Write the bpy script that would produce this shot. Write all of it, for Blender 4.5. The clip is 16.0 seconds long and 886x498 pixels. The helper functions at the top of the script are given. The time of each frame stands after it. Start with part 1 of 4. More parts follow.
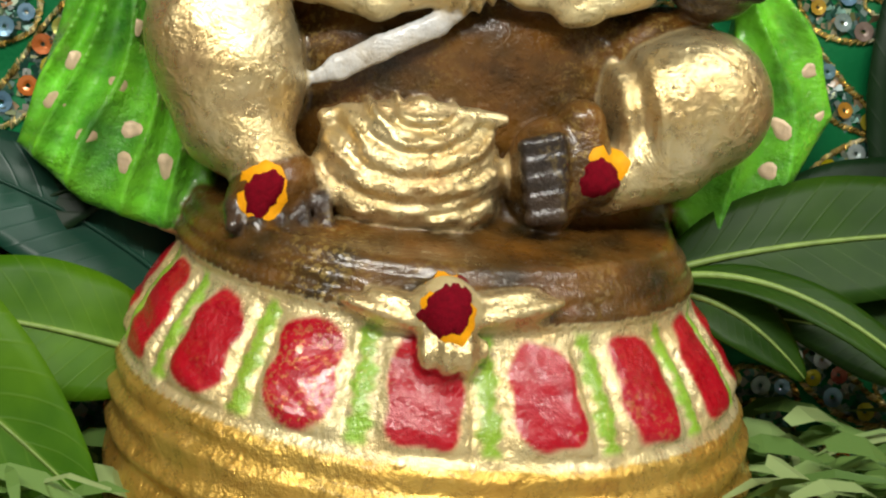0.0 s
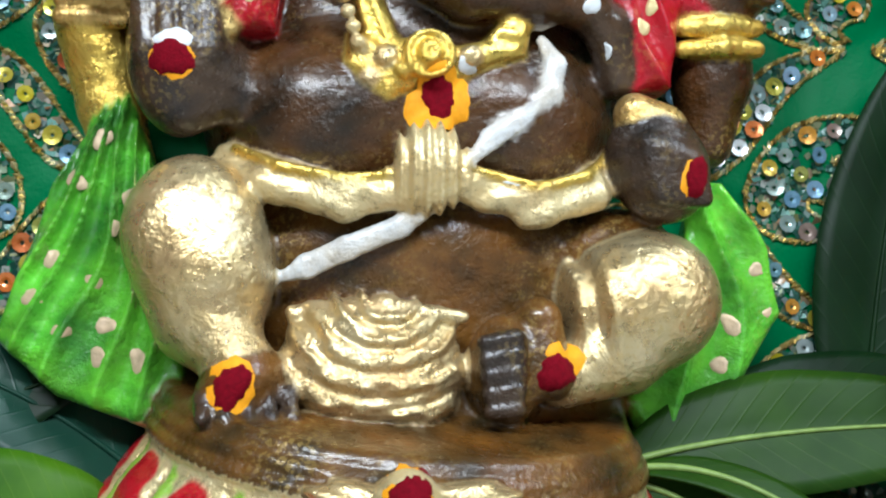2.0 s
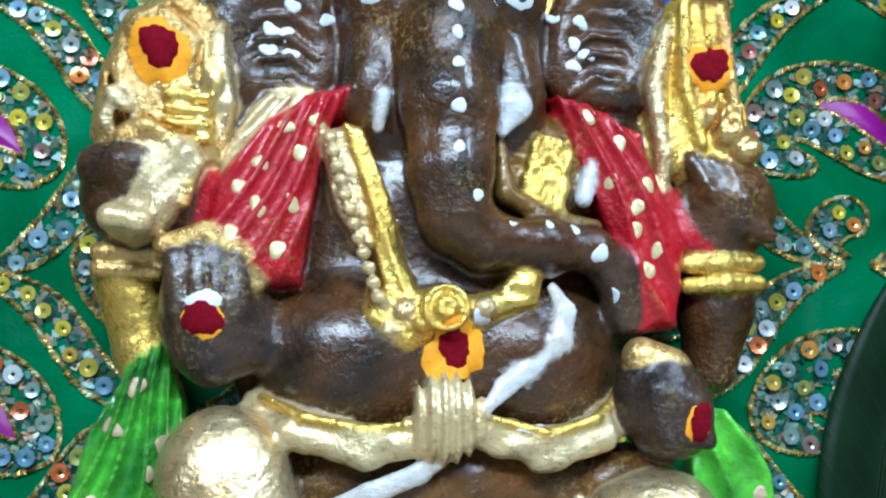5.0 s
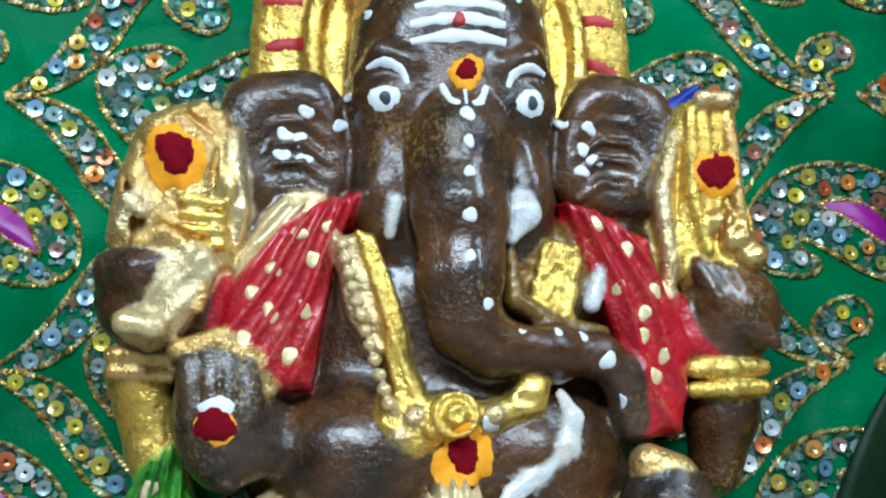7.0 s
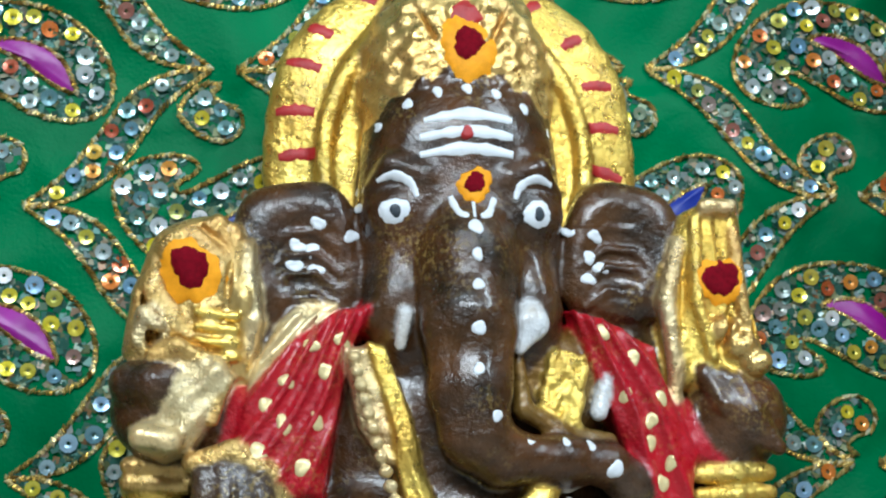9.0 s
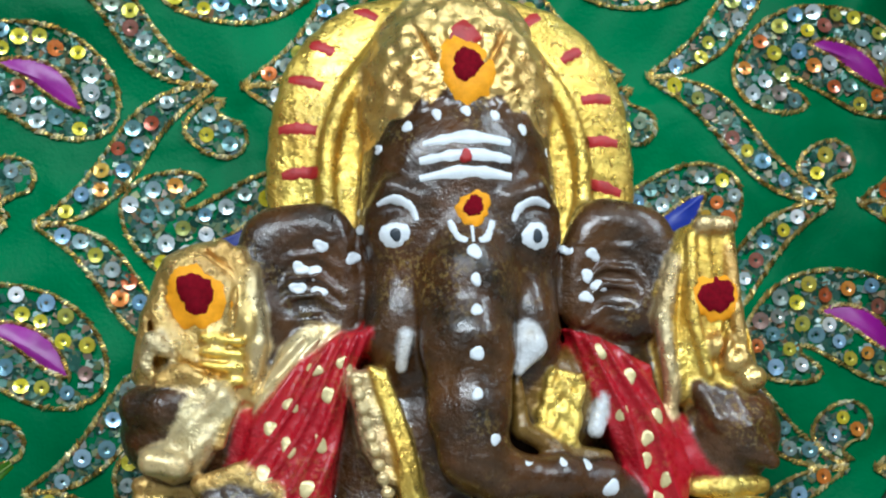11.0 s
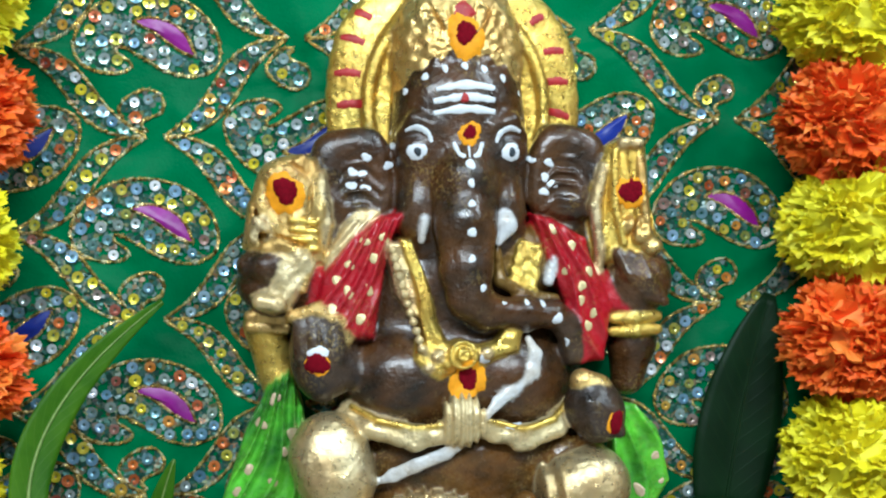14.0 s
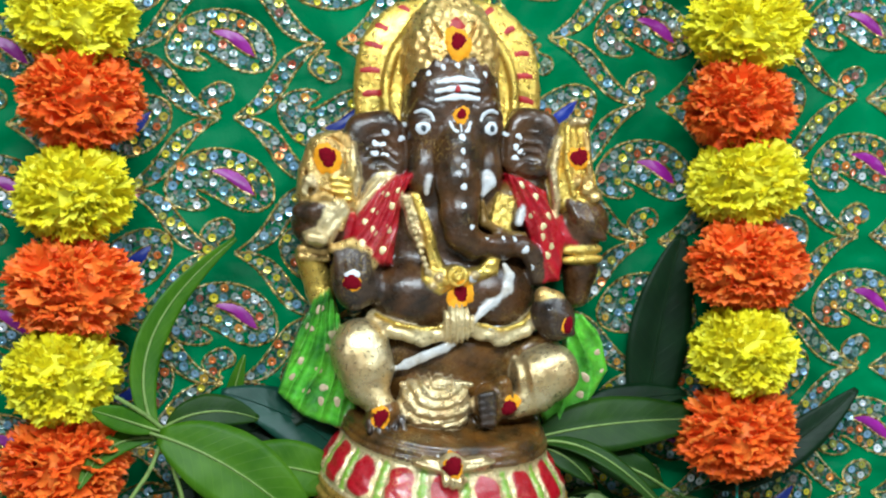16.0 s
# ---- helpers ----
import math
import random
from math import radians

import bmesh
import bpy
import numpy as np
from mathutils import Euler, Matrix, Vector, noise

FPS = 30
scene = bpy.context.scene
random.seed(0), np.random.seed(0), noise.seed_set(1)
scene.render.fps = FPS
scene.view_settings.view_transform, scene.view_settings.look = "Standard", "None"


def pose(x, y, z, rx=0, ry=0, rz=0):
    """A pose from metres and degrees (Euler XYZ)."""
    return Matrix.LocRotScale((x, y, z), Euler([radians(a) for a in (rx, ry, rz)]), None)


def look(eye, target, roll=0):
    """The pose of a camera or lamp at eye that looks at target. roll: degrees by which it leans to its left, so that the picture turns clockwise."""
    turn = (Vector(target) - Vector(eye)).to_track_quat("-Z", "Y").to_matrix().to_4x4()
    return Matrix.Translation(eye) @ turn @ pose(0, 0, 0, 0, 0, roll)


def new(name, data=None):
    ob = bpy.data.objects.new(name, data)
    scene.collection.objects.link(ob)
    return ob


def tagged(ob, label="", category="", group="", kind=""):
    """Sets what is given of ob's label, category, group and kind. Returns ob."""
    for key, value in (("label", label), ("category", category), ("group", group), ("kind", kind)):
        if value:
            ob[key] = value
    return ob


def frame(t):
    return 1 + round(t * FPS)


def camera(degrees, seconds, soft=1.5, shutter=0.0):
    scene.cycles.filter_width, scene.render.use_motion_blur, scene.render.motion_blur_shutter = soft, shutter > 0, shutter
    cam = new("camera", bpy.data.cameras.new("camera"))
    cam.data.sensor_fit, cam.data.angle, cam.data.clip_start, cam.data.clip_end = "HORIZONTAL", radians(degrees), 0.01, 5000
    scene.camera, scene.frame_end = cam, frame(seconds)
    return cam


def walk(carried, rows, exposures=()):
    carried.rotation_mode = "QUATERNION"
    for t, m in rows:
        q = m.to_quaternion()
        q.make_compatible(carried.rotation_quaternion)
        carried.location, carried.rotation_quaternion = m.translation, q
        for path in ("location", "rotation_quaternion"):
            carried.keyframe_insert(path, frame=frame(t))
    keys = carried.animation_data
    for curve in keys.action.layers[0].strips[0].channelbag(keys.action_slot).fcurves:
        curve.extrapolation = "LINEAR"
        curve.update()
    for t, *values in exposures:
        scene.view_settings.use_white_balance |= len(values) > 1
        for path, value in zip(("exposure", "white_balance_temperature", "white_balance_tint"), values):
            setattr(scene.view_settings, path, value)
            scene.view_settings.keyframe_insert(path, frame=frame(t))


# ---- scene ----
cam = camera(36.0, 16.0, soft=2.2)
PATH = [
    (0.0, (-0.0371, -0.2490, 0.0767), (-0.0123, -0.0505, 0.0771), -0.24),
    (0.5, (-0.0374, -0.2509, 0.0765), (-0.0125, -0.0526, 0.0844), -0.63),
    (1.0, (-0.0371, -0.2536, 0.0770), (-0.0138, -0.0556, 0.0919), -0.70),
    (1.5, (-0.0397, -0.2568, 0.0752), (-0.0112, -0.0604, 0.0997), -0.09),
    (2.0, (-0.0367, -0.2601, 0.0776), (-0.0079, -0.0641, 0.1053), -0.28),
    (2.5, (-0.0351, -0.2668, 0.0906), (-0.0075, -0.0706, 0.1178), -0.50),
    (3.0, (-0.0356, -0.2710, 0.1020), (-0.0076, -0.0745, 0.1262), -0.42),
    (3.5, (-0.0370, -0.2726, 0.1057), (-0.0077, -0.0764, 0.1316), -0.55),
    (4.0, (-0.0386, -0.2767, 0.1145), (-0.0099, -0.0807, 0.1418), -0.68),
    (4.5, (-0.0389, -0.2792, 0.1220), (-0.0118, -0.0828, 0.1489), -0.58),
    (4.7, (-0.0384, -0.2805, 0.1213), (-0.0122, -0.0844, 0.1505), -0.62),
    (6.8, (-0.0416, -0.2879, 0.1354), (-0.0158, -0.0931, 0.1726), -0.05),
    (7.0, (-0.0419, -0.2887, 0.1365), (-0.0161, -0.0939, 0.1741), -0.08),
    (7.5, (-0.0422, -0.2925, 0.1420), (-0.0166, -0.0980, 0.1810), -0.13),
    (8.0, (-0.0419, -0.2942, 0.1444), (-0.0168, -0.1000, 0.1852), -0.23),
    (8.5, (-0.0431, -0.2955, 0.1469), (-0.0178, -0.1017, 0.1893), -0.37),
    (9.0, (-0.0436, -0.2981, 0.1508), (-0.0190, -0.1045, 0.1946), -0.27),
    (9.2, (-0.0440, -0.2987, 0.1539), (-0.0194, -0.1051, 0.1975), -0.25),
    (11.3, (-0.0386, -0.3142, 0.1815), (-0.0182, -0.1169, 0.2072), -0.38),
    (11.5, (-0.0385, -0.3174, 0.1871), (-0.0191, -0.1190, 0.2030), -0.14),
    (12.0, (-0.0369, -0.3205, 0.1924), (-0.0199, -0.1213, 0.1941), -0.08),
    (12.5, (-0.0385, -0.3252, 0.1976), (-0.0198, -0.1261, 0.1996), -0.29),
    (13.0, (-0.0430, -0.3473, 0.1923), (-0.0232, -0.1482, 0.1915), -0.50),
    (13.5, (-0.0548, -0.3999, 0.1926), (-0.0320, -0.2012, 0.1935), -0.36),
    (14.0, (-0.0732, -0.4771, 0.1858), (-0.0462, -0.2790, 0.1898), -0.27),
    (14.5, (-0.0954, -0.5727, 0.1765), (-0.0653, -0.3750, 0.1816), -0.42),
    (15.0, (-0.1191, -0.6630, 0.1696), (-0.0862, -0.4658, 0.1744), -0.50),
    (15.5, (-0.1203, -0.6563, 0.1678), (-0.0861, -0.4592, 0.1696), -0.38),
    (16.0, (-0.1193, -0.6577, 0.1674), (-0.0861, -0.4605, 0.1684), -0.45),
]
walk(cam, [(t, look(e, g, r)) for t, e, g, r in PATH], exposures=[(0.0, 0.0, 7300, 11), (1.5, 0.2, 6500, 10), (3.2, 0.24, 5000, 7), (4.5, 0.2, 5050, 6), (7.0, -0.02, 5350, 4), (9.0, -0.13, 5750, 6), (11.5, -0.18, 5750, 6), (13.5, -0.1, 5700, 4), (15.0, 0.02, 5850, 5), (16.0, 0.06, 5850, 5)])

# ---------------------------------------------------------------- light
world = bpy.data.worlds.new("room_air")
world.use_nodes = True
world.node_tree.nodes["Background"].inputs[0].default_value = (0.85, 0.92, 1.0, 1)
world.node_tree.nodes["Background"].inputs[1].default_value = 0.025
scene.world = world


def area_lamp(name, at, to, sx, sy, power, colour):
    data = bpy.data.lights.new(name, "AREA")
    data.shape, data.size, data.size_y, data.energy, data.color = "RECTANGLE", sx, sy, power, colour
    ob = new(name, data)
    ob.matrix_world = look(at, to)
    return ob


area_lamp("tube_lamp_front", (-0.2, -1.3, 1.02), (0, 0, 0.15), 1.3, 0.16, 32.0, (0.94, 0.99, 1.0))
area_lamp("tube_lamp_side", (0.95, -0.85, 1.25), (0, 0, 0.15), 0.12, 0.9, 15.0, (0.86, 0.96, 1.0))


# ---------------------------------------------------------------- materials
def material(name):
    m = bpy.data.materials.new(name)
    m.use_nodes = True
    nt = m.node_tree
    return m, nt, nt.nodes["Principled BSDF"]


def node(nt, kind, **values):
    n = nt.nodes.new(kind)
    for key, value in values.items():
        if key in n.inputs:
            n.inputs[key].default_value = value
    return n


def ramp(nt, source, stops):
    r = nt.nodes.new("ShaderNodeValToRGB")
    e = r.color_ramp.elements
    while len(e) < len(stops):
        e.new(0.5)
    for el, (p, c) in zip(e, stops):
        el.position, el.color = p, (*c, 1)
    nt.links.new(source, r.inputs[0])
    return r.outputs[0]


def coords(nt):
    return nt.nodes.new("ShaderNodeTexCoord").outputs["Object"]


def noise_at(nt, where, scale, detail=4.0, rough=0.6):
    n = node(nt, "ShaderNodeTexNoise", Scale=scale, Detail=detail, Roughness=rough)
    nt.links.new(where, n.inputs["Vector"])
    return n.outputs["Fac"]


def mix(nt, fac, a, b, how="MIX"):
    m = nt.nodes.new("ShaderNodeMix")
    m.data_type, m.blend_type = "RGBA", how
    for socket, value in ((0, fac), (6, a), (7, b)):
        if hasattr(value, "is_linked"):
            nt.links.new(value, m.inputs[socket])
        else:
            m.inputs[socket].default_value = value if socket == 0 else (*value, 1)
    return m.outputs[2]


def math_node(nt, op, a, b):
    m = nt.nodes.new("ShaderNodeMath")
    m.operation = op
    for n, v in enumerate((a, b)):
        if hasattr(v, "is_linked"):
            nt.links.new(v, m.inputs[n])
        else:
            m.inputs[n].default_value = v
    return m.outputs[0]


def bump(nt, bsdf, height, strength, distance=0.001):
    b = node(nt, "ShaderNodeBump", Strength=strength, Distance=distance)
    nt.links.new(height, b.inputs["Height"])
    nt.links.new(b.outputs[0], bsdf.inputs["Normal"])


def simple(name, colour, rough, metal=0.0, vary=0.25, scale=300.0, bumps=0.3, coat=0.0, shine=0.5):
    m, nt, p = material(name)
    w = coords(nt)
    f = noise_at(nt, w, scale)
    dark = tuple(c * (1 - vary) for c in colour)
    light = tuple(min(1.0, c * (1 + vary)) for c in colour)
    nt.links.new(ramp(nt, f, [(0.3, dark), (0.7, light)]), p.inputs["Base Color"])
    p.inputs["Roughness"].default_value, p.inputs["Metallic"].default_value = rough, metal
    p.inputs["Coat Weight"].default_value, p.inputs["Specular IOR Level"].default_value = coat, shine
    bump(nt, p, noise_at(nt, w, scale * 2.5), bumps, 0.0006)
    return m


def statue_paint():
    """Enamel and gilt on plaster: colour in the attribute, its alpha the share of metal."""
    m, nt, p = material("painted_plaster")
    a = nt.nodes.new("ShaderNodeAttribute")
    a.attribute_name = "paint"
    w = coords(nt)
    big, fine, tiny = noise_at(nt, w, 55.0, 6.0, 0.62), noise_at(nt, w, 320.0, 6.0, 0.7), noise_at(nt, w, 1300.0, 3.0, 0.6)
    warm = ramp(nt, big, [(0.28, (0.6, 0.5, 0.42)), (0.42, (0.9, 0.72, 0.5)), (0.55, (0.95, 0.9, 0.84)), (0.75, (1.0, 1.0, 1.0))])
    c = mix(nt, math_node(nt, "SUBTRACT", 0.62, math_node(nt, "MULTIPLY", a.outputs["Alpha"], 0.12)), a.outputs["Color"], warm, "MULTIPLY")
    grain = ramp(nt, fine, [(0.36, (0.55, 0.5, 0.45)), (0.52, (1.0, 1.0, 1.0))])
    c = mix(nt, 0.45, c, grain, "MULTIPLY")
    scuff = ramp(nt, tiny, [(0.62, (0, 0, 0)), (0.74, (1, 1, 1))])
    bw = nt.nodes.new("ShaderNodeRGBToBW")
    nt.links.new(scuff, bw.inputs[0])
    c = mix(nt, math_node(nt, "MULTIPLY", bw.outputs[0], 0.12), c, (0.62, 0.55, 0.45))
    tone = ramp(nt, noise_at(nt, w, 70.0, 3.0), [(0.3, (1.0, 0.82, 0.66)), (0.5, (1.0, 0.96, 0.8)), (0.68, (1.0, 1.0, 0.98))])
    c = mix(nt, math_node(nt, "MULTIPLY", a.outputs["Alpha"], 0.8), c, tone, "MULTIPLY")
    dust_where = ramp(nt, noise_at(nt, w, 26.0, 3.0), [(0.5, (0, 0, 0)), (0.66, (1, 1, 1))])
    dust_grain = ramp(nt, noise_at(nt, w, 850.0, 2.0), [(0.53, (0, 0, 0)), (0.6, (1, 1, 1))])
    dust = math_node(nt, "MULTIPLY", math_node(nt, "MULTIPLY", dust_where, dust_grain), 0.35)
    c = mix(nt, dust, c, (0.6, 0.42, 0.13))
    nt.links.new(c, p.inputs["Base Color"])
    nt.links.new(math_node(nt, "MAXIMUM", a.outputs["Alpha"], dust), p.inputs["Metallic"])
    r = nt.nodes.new("ShaderNodeMath")
    r.operation = "MULTIPLY_ADD"
    nt.links.new(fine, r.inputs[0])
    r.inputs[1].default_value, r.inputs[2].default_value = 0.45, 0.08
    nt.links.new(r.outputs[0], p.inputs["Roughness"])
    nt.links.new(math_node(nt, "SUBTRACT", 0.55, math_node(nt, "MULTIPLY", a.outputs["Alpha"], 0.45)), p.inputs["Coat Weight"])
    p.inputs["Specular IOR Level"].default_value = 0.22
    p.inputs["Coat Roughness"].default_value = 0.14
    crinkle = node(nt, "ShaderNodeTexNoise", Scale=105.0, Detail=4.0, Roughness=0.6, Distortion=3.0)
    nt.links.new(w, crinkle.inputs["Vector"])
    wrinkle = node(nt, "ShaderNodeTexVoronoi", Scale=210.0)
    nt.links.new(w, wrinkle.inputs["Vector"])
    metal = math_node(nt, "ADD", math_node(nt, "MULTIPLY", a.outputs["Alpha"], 0.2), 0.42)
    speck = node(nt, "ShaderNodeTexNoise", Scale=620.0, Detail=3.0, Roughness=0.7)
    nt.links.new(w, speck.inputs["Vector"])
    patchy = ramp(nt, noise_at(nt, w, 38.0, 3.0), [(0.42, (0.12, 0.12, 0.12)), (0.62, (1, 1, 1))])
    grit = math_node(nt, "MULTIPLY", math_node(nt, "MULTIPLY", speck.outputs["Fac"], patchy), 1.0)
    h = math_node(nt, "ADD", crinkle.outputs["Fac"], math_node(nt, "MULTIPLY", wrinkle.outputs["Distance"], 0.06))
    relief = math_node(nt, "ADD", math_node(nt, "MULTIPLY", h, metal), grit)
    bump(nt, p, relief, 0.65, 0.0016)
    varnish = node(nt, "ShaderNodeBump", Strength=0.3, Distance=0.001)
    nt.links.new(relief, varnish.inputs["Height"])
    nt.links.new(varnish.outputs[0], p.inputs["Coat Normal"])
    return m


def island_colours(name, stops, rough, metal=0.0, coat=0.0, translucent=0.0):
    m, nt, p = material(name)
    g = nt.nodes.new("ShaderNodeNewGeometry")
    col = ramp(nt, g.outputs["Random Per Island"], stops)
    nt.links.new(col, p.inputs["Base Color"])
    p.inputs["Roughness"].default_value, p.inputs["Metallic"].default_value = rough, metal
    p.inputs["Coat Weight"].default_value = coat
    if translucent:
        t = nt.nodes.new("ShaderNodeBsdfTranslucent")
        nt.links.new(col, t.inputs["Color"])
        s = node(nt, "ShaderNodeMixShader", Fac=translucent)
        nt.links.new(p.outputs[0], s.inputs[1])
        nt.links.new(t.outputs[0], s.inputs[2])
        nt.links.new(s.outputs[0], nt.nodes["Material Output"].inputs["Surface"])
    return m


def one_colours(name, stops, rough, metal, coat):
    m, nt, p = material(name)
    col = ramp(nt, nt.nodes.new("ShaderNodeObjectInfo").outputs["Random"], stops)
    nt.links.new(col, p.inputs["Base Color"])
    p.inputs["Roughness"].default_value, p.inputs["Metallic"].default_value = rough, metal
    p.inputs["Coat Weight"].default_value = coat
    return m


def leaf_material(name, dark, light, rib, rough=0.46, shine=0.16):
    m, nt, p = material(name)
    uv = nt.nodes.new("ShaderNodeUVMap").outputs[0]
    sep = nt.nodes.new("ShaderNodeSeparateXYZ")
    nt.links.new(uv, sep.inputs[0])
    across = math_node(nt, "ABSOLUTE", math_node(nt, "SUBTRACT", sep.outputs[1], 0.5), 0)
    run = math_node(nt, "SUBTRACT", math_node(nt, "MULTIPLY", sep.outputs[0], 15.0), math_node(nt, "MULTIPLY", across, 5.0))
    vein = math_node(nt, "ABSOLUTE", math_node(nt, "SUBTRACT", math_node(nt, "FRACT", run, 0), 0.5), 0)
    w = coords(nt)
    base = ramp(nt, noise_at(nt, w, 45.0, 5.0), [(0.3, dark), (0.7, light)])
    line = ramp(nt, vein, [(0.0, (1, 1, 1)), (0.09, (0, 0, 0))])
    mid = ramp(nt, across, [(0.0, (1, 1, 1)), (0.035, (0, 0, 0))])
    f1 = nt.nodes.new("ShaderNodeRGBToBW")
    nt.links.new(line, f1.inputs[0])
    f2 = nt.nodes.new("ShaderNodeRGBToBW")
    nt.links.new(mid, f2.inputs[0])
    c = mix(nt, math_node(nt, "MULTIPLY", f1.outputs[0], 0.13), base, rib)
    c = mix(nt, math_node(nt, "MULTIPLY", f2.outputs[0], 0.8), c, rib)
    nt.links.new(c, p.inputs["Base Color"])
    p.inputs["Roughness"].default_value, p.inputs["Specular IOR Level"].default_value = rough, shine
    bump(nt, p, math_node(nt, "ADD", math_node(nt, "MULTIPLY", f1.outputs[0], 0.4), noise_at(nt, w, 60.0)), 0.2, 0.0006)
    return m


def satin():
    m, nt, p = material("green_satin")
    w = coords(nt)
    nt.links.new(ramp(nt, noise_at(nt, w, 14.0, 5.0), [(0.3, (0.0, 0.095, 0.03)), (0.7, (0.0, 0.175, 0.056))]), p.inputs["Base Color"])
    p.inputs["Roughness"].default_value = 0.5
    p.inputs["Specular IOR Level"].default_value = 0.1
    fold = node(nt, "ShaderNodeTexNoise", Scale=26.0, Detail=1.5, Distortion=0.5)
    nt.links.new(w, fold.inputs["Vector"])
    bump(nt, p, math_node(nt, "ADD", fold.outputs["Fac"], math_node(nt, "MULTIPLY", noise_at(nt, w, 900.0, 2.0), 0.015)), 1.0, 0.011)
    return m


M_STATUE = statue_paint()
M_WHITE = simple("white_enamel", (0.68, 0.71, 0.74), 0.35, vary=0.08, bumps=0.25)
M_KUMKUM = simple("red_powder", (0.16, 0.001, 0.008), 0.85, vary=0.25, scale=900.0, bumps=0.6, shine=0.1)
M_TURMERIC = simple("orange_paste", (0.82, 0.33, 0.008), 0.6, vary=0.15, scale=350.0, shine=0.2)
M_REDDAB = simple("red_enamel", (0.36, 0.012, 0.012), 0.5, vary=0.2)
M_BLACK = simple("slate_enamel", (0.03, 0.04, 0.05), 0.4)
M_SPECK = simple("pale_gilt_dab", (0.72, 0.6, 0.3), 0.4, metal=0.35, vary=0.15)
M_SPECK2 = simple("pink_gilt_dab", (0.55, 0.4, 0.26), 0.5, metal=0.2, vary=0.2)
M_SATIN = satin()
M_CORD = island_colours("gilt_cord", [(0.0, (0.2, 0.13, 0.03)), (0.45, (0.58, 0.44, 0.15)), (0.75, (0.8, 0.66, 0.3)), (1.0, (1.0, 0.95, 0.7))], 0.26, 0.65)
SEQUIN_TINTS = [(0.0, (0.1, 0.2, 0.16)), (0.12, (0.14, 0.28, 0.4)), (0.24, (0.28, 0.44, 0.6)), (0.34, (0.2, 0.24, 0.07)), (0.46, (0.66, 0.56, 0.02)), (0.58, (0.44, 0.38, 0.05)), (0.66, (0.62, 0.17, 0.03)), (0.74, (0.3, 0.06, 0.03)), (0.82, (0.2, 0.27, 0.24)), (0.92, (0.42, 0.48, 0.48)), (0.97, (0.7, 0.74, 0.76)), (1.0, (0.92, 0.95, 0.96))]
M_SEQUIN = island_colours("foil_sequin", SEQUIN_TINTS, 0.22, 0.35, 0.5)
M_SEQUIN_ONE = one_colours("single_sequin", SEQUIN_TINTS, 0.22, 0.35, 0.5)
M_TINSEL = island_colours("foil_tinsel", [(0.0, (0.01, 0.06, 0.04)), (0.5, (0.03, 0.12, 0.09)), (0.68, (0.16, 0.17, 0.06)), (0.82, (0.16, 0.24, 0.24)), (0.92, (0.22, 0.1, 0.03)), (1.0, (0.34, 0.36, 0.26))], 0.4, 0.3, 0.1)
M_PURPLE = simple("purple_silk", (0.23, 0.003, 0.21), 0.4, vary=0.25, scale=60.0)
M_BLUE = simple("blue_silk", (0.005, 0.02, 0.22), 0.4, vary=0.25, scale=60.0)
M_YELLOW = island_colours("yellow_petal", [(0.0, (0.88, 0.74, 0.006)), (0.6, (0.94, 0.86, 0.004)), (1.0, (0.96, 0.92, 0.06))], 0.6, translucent=0.1)
M_ORANGE = island_colours("orange_petal", [(0.0, (0.86, 0.11, 0.006)), (0.6, (0.93, 0.17, 0.01)), (1.0, (0.95, 0.27, 0.03))], 0.6, translucent=0.1)
M_LEAF = leaf_material("mango_leaf", (0.022, 0.085, 0.002), (0.062, 0.155, 0.004), (0.16, 0.26, 0.04))
# the same leaf with deep shade put into its colours, nearly black
M_LEAFSHADE = leaf_material("mango_leaf_full_shade", (0.002, 0.012, 0.003), (0.005, 0.024, 0.006), (0.02, 0.05, 0.016))
# a shaded copy of the mango leaf: about half its brightness, in the colours
M_LEAFHALFSHADE = leaf_material("mango_leaf_half_shade", (0.006, 0.028, 0.0015), (0.018, 0.054, 0.0025), (0.06, 0.11, 0.016))
M_LEAFWET = leaf_material("wet_mango_leaf", (0.005, 0.032, 0.02), (0.009, 0.05, 0.03), (0.014, 0.055, 0.036), 0.36, 0.25)
M_STEM = simple("green_stem", (0.18, 0.27, 0.06), 0.5)
M_GRASS = island_colours("cut_grass", [(0.0, (0.05, 0.12, 0.02)), (0.6, (0.14, 0.25, 0.06)), (1.0, (0.36, 0.45, 0.2))], 0.55, translucent=0.25)
M_WALL = simple("wall_paint", (0.3, 0.29, 0.27), 0.8, vary=0.04, scale=6.0, bumps=0.1)
M_FLOOR = simple("stone_floor", (0.32, 0.3, 0.27), 0.45, vary=0.2, scale=12.0, bumps=0.1)
M_STRING = simple("teal_string", (0.02, 0.24, 0.2), 0.7)


# ---------------------------------------------------------------- helpers for meshes
def mesh_object(name, verts, faces, mats, parent=None, label="", smooth=True, index=None):
    me = bpy.data.meshes.new(name)
    me.from_pydata([tuple(v) for v in verts], [], faces)
    for m in mats if isinstance(mats, (list, tuple)) else [mats]:
        me.materials.append(m)
    if index is not None:
        me.polygons.foreach_set("material_index", index)
    if smooth:
        me.polygons.foreach_set("use_smooth", [True] * len(me.polygons))
    me.update()
    ob = new(name, me)
    if parent:
        ob.parent = parent
    if label:
        ob["label"] = label
    return ob


def box(name, lo, hi, mat, parent=None):
    x0, y0, z0 = lo
    x1, y1, z1 = hi
    v = [(x, y, z) for x in (x0, x1) for y in (y0, y1) for z in (z0, z1)]
    f = [(0, 1, 3, 2), (4, 6, 7, 5), (0, 4, 5, 1), (2, 3, 7, 6), (0, 2, 6, 4), (1, 5, 7, 3)]
    return mesh_object(name, v, f, mat, parent, smooth=False)


